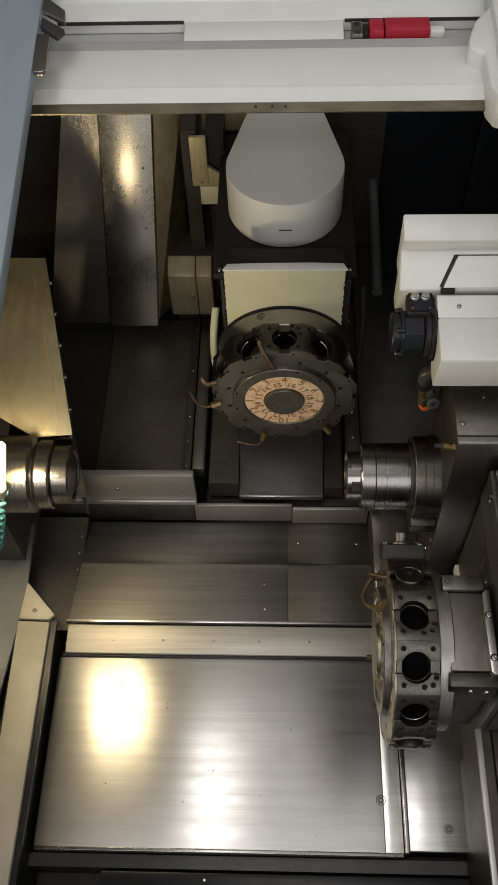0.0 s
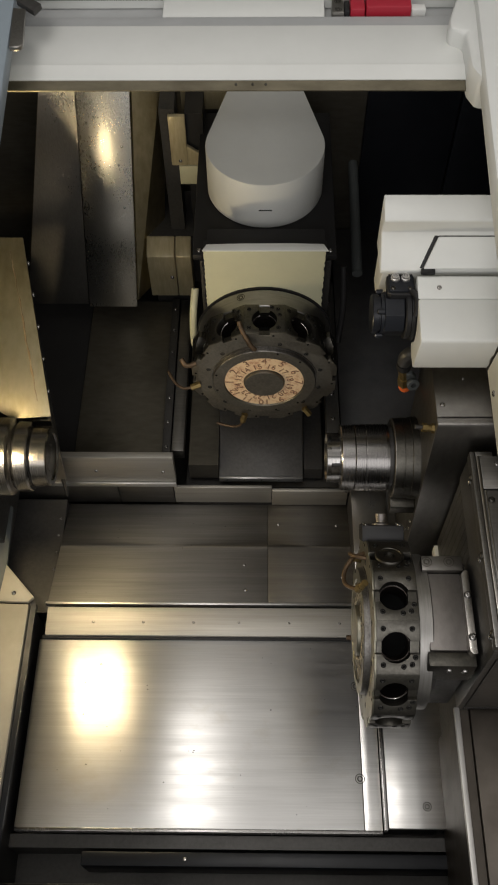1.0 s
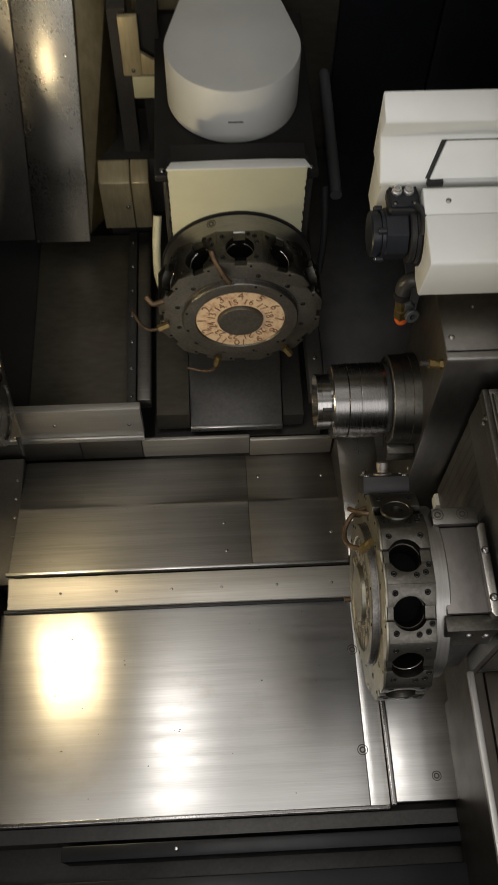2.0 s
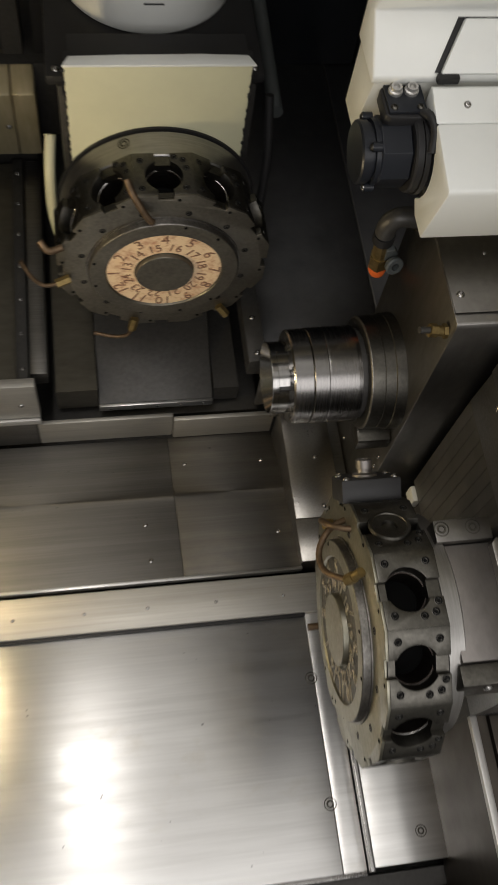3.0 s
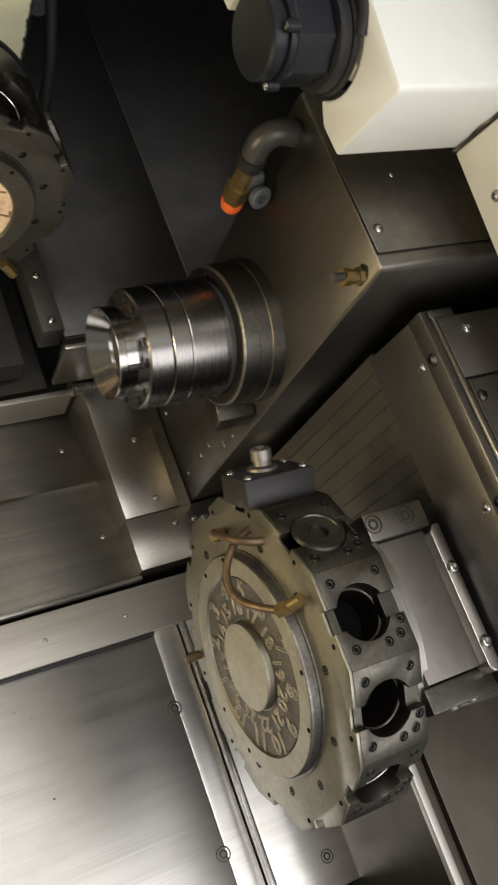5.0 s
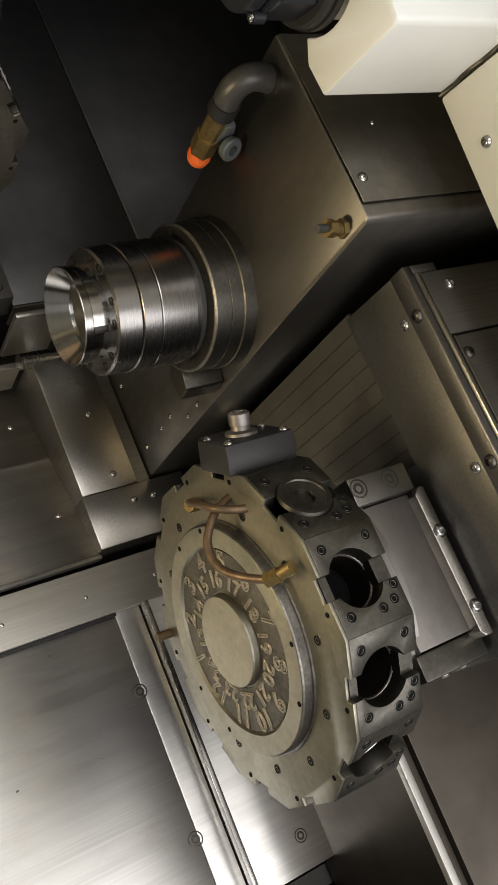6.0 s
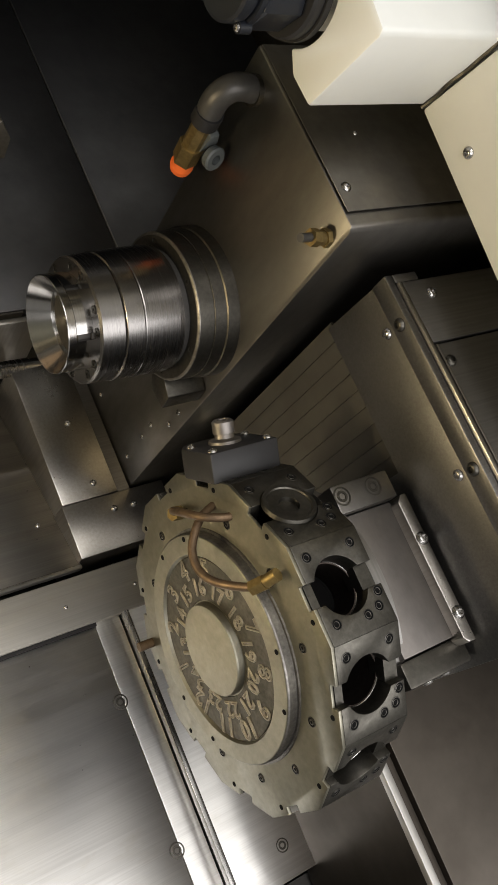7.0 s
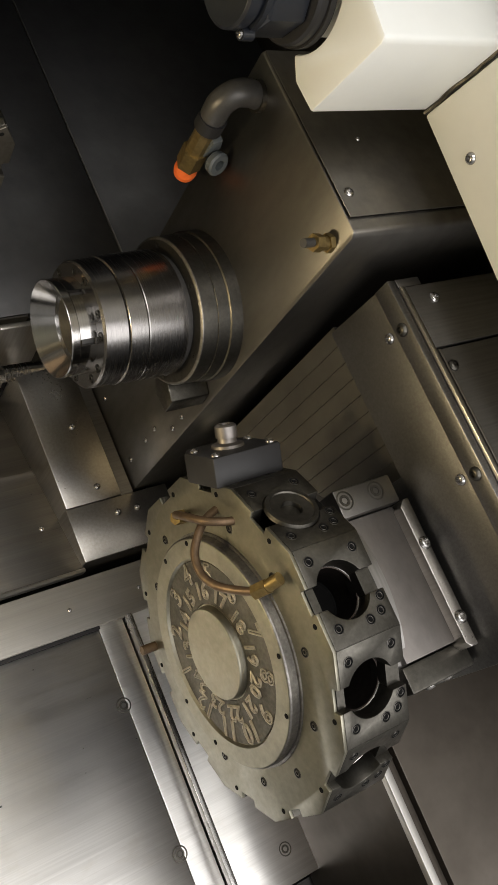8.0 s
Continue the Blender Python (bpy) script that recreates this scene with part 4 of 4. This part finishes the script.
for k in range(4):
    a = radians(90 * k + 35)
    lug = lathe([(0.010, 0.0), (0.010, 0.0055), (0.0215, 0.0055), (0.0215, 0.0)], (0.200, 1.116 + 0.040 * math.cos(a), 0.264 + 0.040 * math.sin(a)), X, 14)
    part("bolt_lug", lug, HOUSING, motor)
    screw(motor, (0.210, 1.116 + 0.040 * math.cos(a), 0.264 + 0.040 * math.sin(a)), (-1, 0, 0), 0.0042, SCREW if k == 2 else DARK_SCREW)

# ---- upper carriage ----
post_up = thing("upper_tool_post", (0.0, 1.6, -0.56), "dark tool post with a cream painted front plate", "tool post")
part("post_body", box(-0.150, 0.155, 1.455, 1.80, -0.56, 0.044), DARK, post_up, bev=0.006)
part("front_plate", box(-0.137, 0.136, 1.420, 1.433, -0.20, 0.112), CREAM, post_up, "cream painted plate with chipped dark edges", 0.003)
part("plate_edge", prism([(-0.139, 1.4185), (0.141, 1.4185), (0.131, 1.4385), (0.06, 1.441), (-0.05, 1.440), (-0.129, 1.4375)], "z", 0.1125, 0.1165), WHITE, post_up, "white sealant along the top edge", 0.001)
for k in range(34):
    z0 = 0.105 - 0.0085 * k + random.uniform(-0.005, 0.005)
    x0 = 0.1362 if k % 2 else -0.1372
    part("paint_chip", box(x0 - random.uniform(0.001, 0.004), x0 + 0.0015, 1.4185, 1.43, z0 - random.uniform(0.004, 0.010), z0), BLACK, post_up, bev=0.0008)
part("back_web", box(-0.137, 0.139, 1.4335, 1.4545, -0.22, 0.110), BLACK, post_up)
part("back_web", box(-0.13, 0.135, 1.456, 1.50, 0.0635, 0.100), BLACK, post_up)
# thin black ring added to draw the dark gap between rear ring and plate
part("gap_shade_ring", lathe([(0.0, 0.0), (0.0, 0.1650), (0.0035, 0.1650), (0.0035, 0.0)], (0, 1.4160, -0.168), Y, 64), BLACK, post_up)
part("side_tube", tube([(-0.170, 1.50, -0.10), (-0.176, 1.46, -0.15), (-0.176, 1.43, -0.22), (-0.160, 1.40, -0.28)], 0.0095), CREAM, post_up, "pale plastic hose")
part("side_tube", tube([(0.188, 1.50, -0.02), (0.192, 1.46, -0.12), (0.185, 1.43, -0.22)], 0.008), BLACK, post_up)
part("deck", box(-0.165, 0.165, 1.456, 1.95, 0.045, 0.0625), BLACK, post_up, bev=0.004)
for x in (-0.15, 0.15):
    screw(post_up, (x, 1.47, 0.0625), Z, 0.006)

drum = thing("motor_cover", (0.0, 1.68, 0.062), "white enamelled drop-shaped motor cover on the tool post", "motor cover")
outline = [(0.137 * math.cos(radians(167.7 + 204.6 * i / 44)), 1.676 + 0.137 * math.sin(radians(167.7 + 204.6 * i / 44))) for i in range(45)]
outline += [(0.055 * math.cos(radians(12.3 + 155.4 * i / 16)), 2.0 + 0.055 * math.sin(radians(12.3 + 155.4 * i / 16))) for i in range(17)]
part("cover_shell", prism(outline, "z", 0.0635, 0.193), WHITE, drum, bev=0.004)
part("scratch", box(-0.014, 0.016, 1.5382, 1.5394, 0.118, 0.1205), BLACK, drum)

bracket = thing("hose_bracket", (-0.21, 1.78, -0.1), "oil-filmed steel bracket plates in lamp-gold colour beside the motor cover", "bracket")
part("plate", box(-0.240, -0.198, 1.85, 1.862, -0.023, 0.129), LAMPGOLD, bracket, bev=0.002)
part("plate", box(-0.222, -0.150, 1.85, 1.864, -0.086, -0.026), CREAM, bracket, bev=0.002)
part("plate_foot", prism([(-0.1978, -0.022), (-0.148, -0.022), (-0.148, 0.018), (-0.172, 0.018), (-0.1978, 0.038)], "y", 1.8505, 1.8615), LAMPGOLD, bracket, bev=0.0015)
part("arm", box(-0.20, -0.155, 1.866, 1.96, -0.2635, 0.125), BLACK, bracket)
part("arm", box(-0.262, -0.224, 1.864, 1.93, -0.2635, 0.14), DARK, bracket)
part("plate", box(-0.215, -0.10, 1.965, 1.975, 0.06, 0.34), LAMPGOLD, bracket, bev=0.002)
screw(bracket, (-0.217, 1.85, -0.008), (0, -1, 0), 0.005)

# coolant nozzles round the upper turret
def on_upper(r, a, y):
    return Vector((r * 1.03 * math.sin(radians(a)), 1.277 + y, -0.168 + r * 1.03 * math.cos(radians(a))))


for a, bend in ((-97, 1), (-162, 1), (140, 0)):
    part("nozzle_body", rod(on_upper(0.150, a, -0.004), on_upper(0.172, a, -0.012), 0.008, 6), BRASS, upper, "brass nozzle body")
    if bend:
        part("nozzle_pipe", tube([on_upper(0.172, a, -0.012), on_upper(0.19, a + 1, -0.014), on_upper(0.206, a + 6, -0.010), on_upper(0.222, a + 14, 0.0)], 0.0036), COPPER, upper, "thin bent coolant pipe")
part("coolant_pipe", tube([on_upper(0.19, -17, 0.02), on_upper(0.175, -16, 0.005), on_upper(0.14, -12, -0.012), on_upper(0.128, -9, -0.014)], 0.0055), COPPER, upper, "tarnished copper coolant pipe")
part("nozzle_pipe", tube([on_upper(0.165, -70, 0.0), on_upper(0.185, -72, -0.006), on_upper(0.20, -70, 0.005)], 0.006), COPPER, upper)

# ---- left spindle head, guards and lamp ----
left_head = thing("headstock", (-0.7, 1.2, -0.55), "oil-stained bright steel headstock with edge screws", "headstock")
part("top_panel", slab([(-0.92, 1.506, 0.072), (-0.558, 1.503, 0.07), (-0.478, 1.123, -0.101), (-0.565, 1.117, -0.104), (-0.645, 1.158, -0.085), (-0.92, 1.158, -0.085)], (0, -0.41, 0.91), 0.006), GOLD, left_head, bev=0.001)
streak = []
for k in range(26):
    f = 0.08 + 0.84 * k / 25
    wide = random.uniform(0.0005, 0.0026) * (0.5 + f)
    mid = Vector((-0.558, 1.503, 0.0712)).lerp(Vector((-0.478, 1.123, -0.0998)), f) + Vector((-0.034 + 0.010 * f + random.uniform(-0.0015, 0.0015), 0, 0))
    streak.append((mid - Vector((wide, 0, 0)), mid + Vector((wide, 0, 0))))
part("rust_streak", slab([a for a, b in streak] + [b for a, b in reversed(streak)], (0, -0.41, 0.91), 0.0008), RUST, left_head, "brown rust run down the panel")
part("side_plate", slab([(-0.562, 1.500, 0.060), (-0.482, 1.126, -0.109), (-0.512, 1.139, -0.505), (-0.665, 1.50, -0.505)], (0.97, 0.25, 0), 0.006), DARK, left_head)
part("casing", box(-0.94, -0.66, 1.00, 1.46, -0.56, -0.20), DARK, left_head)
part("corner_plate", slab([(-0.480, 1.119, -0.113), (-0.500, 1.133, -0.405), (-0.60, 1.133, -0.405), (-0.565, 1.117, -0.116)], (0, -1, 0), 0.006), PANEL, left_head)
for u in (0.12, 0.3, 0.48, 0.66, 0.84):
    screw(left_head, (-0.556 + 0.080 * u, 1.503 - 0.380 * u, 0.054 - 0.171 * u), (0.97, 0.25, 0), 0.005)

guard = thing("side_guard", (-0.6, 0.6, -0.62), "grey painted sheet-metal guard with a bevelled cream edge", "guard", kind="structure")
part("guard_plate", slab([(-0.808, 1.163, -0.5), (-0.711, 1.142, -0.5), (-0.652, 1.102, -0.5), (-0.644, 0.941, -0.5), (-0.649, 0.843, -0.5), (-0.654, 0.785, -0.5), (-0.711, 0.215, -0.5), (-0.948, 0.215, -0.5), (-0.948, 1.163, -0.5)], Z, 0.012), GREYPL, guard, bev=0.002)
part("gusset", slab([(-0.644, 0.939, -0.495), (-0.563, 0.852, -0.495), (-0.576, 0.839, -0.495), (-0.650, 0.841, -0.495)], Z, 0.012), BEIGE, guard, bev=0.002)
part("bevelled_edge", slab([(-0.653, 0.837, -0.499), (-0.574, 0.835, -0.499), (-0.574, 0.786, -0.499), (-0.578, 0.215, -0.499), (-0.644, 0.215, -0.499), (-0.648, 0.528, -0.499)], Z, 0.02), BEIGE, guard, bev=0.003)
part("edge_seal", slab([(-0.572, 0.851, -0.512), (-0.559, 0.840, -0.512), (-0.559, 0.786, -0.512), (-0.565, 0.215, -0.512), (-0.577, 0.215, -0.512), (-0.573, 0.786, -0.512)], Z, 0.012), HOUSING, guard)
# black wall that gives the gap beside the way cover its shade
part("gap_shade_wall", box(-0.66, -0.567, 0.20, 0.835, -0.70, -0.525), BLACK, guard)
screw(guard, (-0.614, 0.862, -0.495), Z, 0.006)

lamp = thing("work_lamp", (-0.62, 0.98, -0.1), "tubular machine work lamp glowing warm yellow", "work lamp")
glow, gnt, gb = material("lamp_glass")
gb.inputs["Emission Color"].default_value, gb.inputs["Emission Strength"].default_value = (1.0, 0.74, 0.30, 1), 12.0
part("tube", rod((-0.570, 0.97, 0.085), (-0.612, 0.97, -0.075), 0.014), glow, lamp, "glowing lamp tube")
part("socket", rod((-0.612, 0.97, -0.075), (-0.618, 0.968, -0.10), 0.017), DARK, lamp)
coil = [(-0.618 - 0.0012 * i + 0.016 * math.cos(0.8 * i), 0.968 + 0.014 * math.sin(0.8 * i), -0.10 - 0.0040 * i) for i in range(64)]
hose = thing("spiral_hose", (-0.605, 0.9, -0.34), "teal spiral plastic hose hanging below the lamp", "hose")
part("coil", tube(coil, 0.005, 8), TEAL, hose)

# ---- opening frame, door and beam ----
beam = thing("door_beam", (0, 1.4, 0.6), "white enamelled door beam with a slotted steel rail", "door beam", kind="structure")
part("beam_body", prism([(1.303, 0.615), (1.321, 0.620), (1.352, 0.628), (1.458, 0.632), (1.458, 0.570), (1.385, 0.570)], "x", -0.97, 0.97), WHITE, beam, bev=0.003)
part("lip", prism([(1.3205, 0.6205), (1.350, 0.6285), (1.349, 0.6315), (1.319, 0.6235)], "x", -0.97, 0.97), WHITE, beam)
part("under_strip", prism([(1.3015, 0.6165), (1.3195, 0.6220), (1.3200, 0.6195), (1.3020, 0.6140)], "x", -0.969, 0.969), OILSTRIP, beam, "oil-browned steel strip")
part("guide_rail", prism([(1.464, 0.56), (1.464, 0.622), (1.497, 0.622), (1.497, 0.56)], "x", -0.97, 0.97), RAIL, beam, "grey steel guide rail", 0.001)
part("recess", prism([(1.4975, 0.58), (1.4975, 0.60), (1.60, 0.60), (1.60, 0.58)], "x", -0.97, 0.97), RAIL, beam)
for x0, x1 in ((-0.42, -0.187), (0.107, 0.36)):
    part("recess_edge", box(x0, x1, 1.5500, 1.5528, 0.6205, 0.6262), DARK, beam, "dark edge of the recess")
for x0, x1 in ((-0.185, 0.105),):
    part("raised_panel", prism([(1.498, 0.601), (1.498, 0.620), (1.552, 0.624), (1.552, 0.601)], "x", x0, x1), WHITE, beam, bev=0.003)
part("upper_panel", prism([(1.553, 0.601), (1.553, 0.625), (1.606, 0.630), (1.616, 0.64), (1.74, 0.66), (1.74, 0.601)], "x", -0.97, 0.97), WHITE, beam, bev=0.003)
for i in range(9):
    part("slot", box(-0.43 + 0.105 * i, -0.335 + 0.105 * i, 1.4585, 1.4635, 0.60, 0.626), BLACK, beam)
for x in (-0.05, -0.022, 0.0):
    screw(beam, (x, 1.312, 0.6200), (0, -0.3, 1), 0.0024, DARK_SCREW)

switch = thing("safety_switch", (0.2, 1.52, 0.6), "red safety interlock switch with a metal actuator", "safety switch")
part("body", box(0.178, 0.258, 1.505, 1.542, 0.601, 0.635), RED, switch, bev=0.003)
part("head", box(0.150, 0.176, 1.503, 1.544, 0.601, 0.632), RED, switch, bev=0.003)
part("actuator", box(0.118, 0.139, 1.500, 1.542, 0.601, 0.628), PANEL, switch, bev=0.002)
part("actuator_block", box(0.1395, 0.149, 1.503, 1.535, 0.601, 0.628), BLACK, switch, bev=0.002)
part("cable_gland", box(0.259, 0.285, 1.512, 1.53, 0.601, 0.625), WHITE, switch, bev=0.002)
for y in (1.508, 1.533):
    screw(switch, (0.1285, y, 0.628), Z, 0.005, RECESS)

door = thing("sliding_door", (-0.6, 1.2, 0.63), "blue-grey enamelled sliding door pushed open", "door", kind="structure")
part("door_panel", slab([(-0.440, 1.74, 0.70), (-0.425, 1.503, 0.70), (-0.383, 0.84, 0.70), (-0.345, 0.20, 0.70), (-0.97, 0.20, 0.70), (-0.97, 1.74, 0.70)], Z, 0.03), GREYDOOR, door, bev=0.004)
part("door_bracket", slab([(-0.420, 1.500, 0.712), (-0.375, 1.451, 0.712), (-0.371, 1.418, 0.712), (-0.417, 1.455, 0.712)], Z, 0.011), PANEL, door, "steel door bracket", 0.002)
part("bracket_web", slab([(-0.418, 1.452, 0.70), (-0.374, 1.415, 0.70), (-0.384, 1.395, 0.70), (-0.417, 1.425, 0.70)], Z, 0.010), DARK, door, "", 0.001)
part("door_bracket", slab([(-0.419, 1.403, 0.701), (-0.398, 1.400, 0.701), (-0.389, 1.305, 0.701), (-0.394, 1.298, 0.701), (-0.41, 1.298, 0.701)], Z, 0.008), PANEL, door, "", 0.001)
frame_post = thing("opening_post", (0.5, 1.2, 0.6), "white enamelled post beside the opening with a rounded cap", "frame post", kind="structure")
part("post_body", slab([(0.362, 1.74, 0.68), (0.357, 1.453, 0.68), (0.326, 0.90, 0.68), (0.95, 0.90, 0.68), (0.95, 1.74, 0.68)], Z, 0.045), WHITE, frame_post, bev=0.006)
part("cap", prism([(0.309, 1.403), (0.311, 1.428), (0.327, 1.482), (0.360, 1.530), (0.375, 1.535), (0.42, 1.535), (0.42, 1.27), (0.345, 1.27), (0.333, 1.30), (0.334, 1.390)], "z", 0.60, 0.664), WHITE, frame_post, bev=0.008)

swarf = bmesh.new()
for k in range(46):
    x, y = random.uniform(-0.5, 0.24), random.choice((random.uniform(0.36, 0.75), random.uniform(0.88, 1.16)))
    z = -0.5649 if y < 0.8 else -0.572 - (y - 0.942) * 0.309 + 0.0002
    r, a = random.uniform(0.0006, 0.0017), random.uniform(0, 3)
    prism([(x + r * math.cos(a + i * 1.6) * (1 + i % 2), y + r * math.sin(a + i * 1.6)) for i in range(4)], "z", z, z + 0.0006, swarf)
solid("swarf", swarf, DARK, "tiny dark metal chips scattered on the covers", "swarf", "stuff")

# ---- the hall round the machine ----
def level(name, x0, x1, y0, y1, z0, z1, mat, label, category):
    ob = tagged(new(name, finish(box(x0, x1, y0, y1, z0, z1), name, mat, 0)), label, category, "", "structure")
    BASE[ob.name] = Matrix()
    return ob


level("floor", -4, 4, -4, 4, -0.1, 0.0, FLOORM, "grey concrete hall floor", "floor")
level("ceiling", -4, 4, -4, 4, 4.2, 4.3, WALLM, "pale hall ceiling", "ceiling")
level("wall_north", -4, 4, 4, 4.1, 0, 4.2, WALLM, "pale hall wall", "wall")
level("wall_south", -4, 4, -4.1, -4, 0, 4.2, WALLM, "pale hall wall", "wall")
level("wall_east", 4, 4.1, -4, 4, 0, 4.2, WALLM, "pale hall wall", "wall")
level("wall_west", -4.1, -4, -4, 4, 0, 4.2, WALLM, "pale hall wall", "wall")
base = tagged(new("machine_base", finish(prism([(0.62, 0.0), (2.20, 0.0), (2.20, 0.885)], "x", -0.94, 0.94), "machine_base", GREYDOOR, 0.01)), "blue-grey painted wedge base under the machine bed", "machine base", "", "structure")
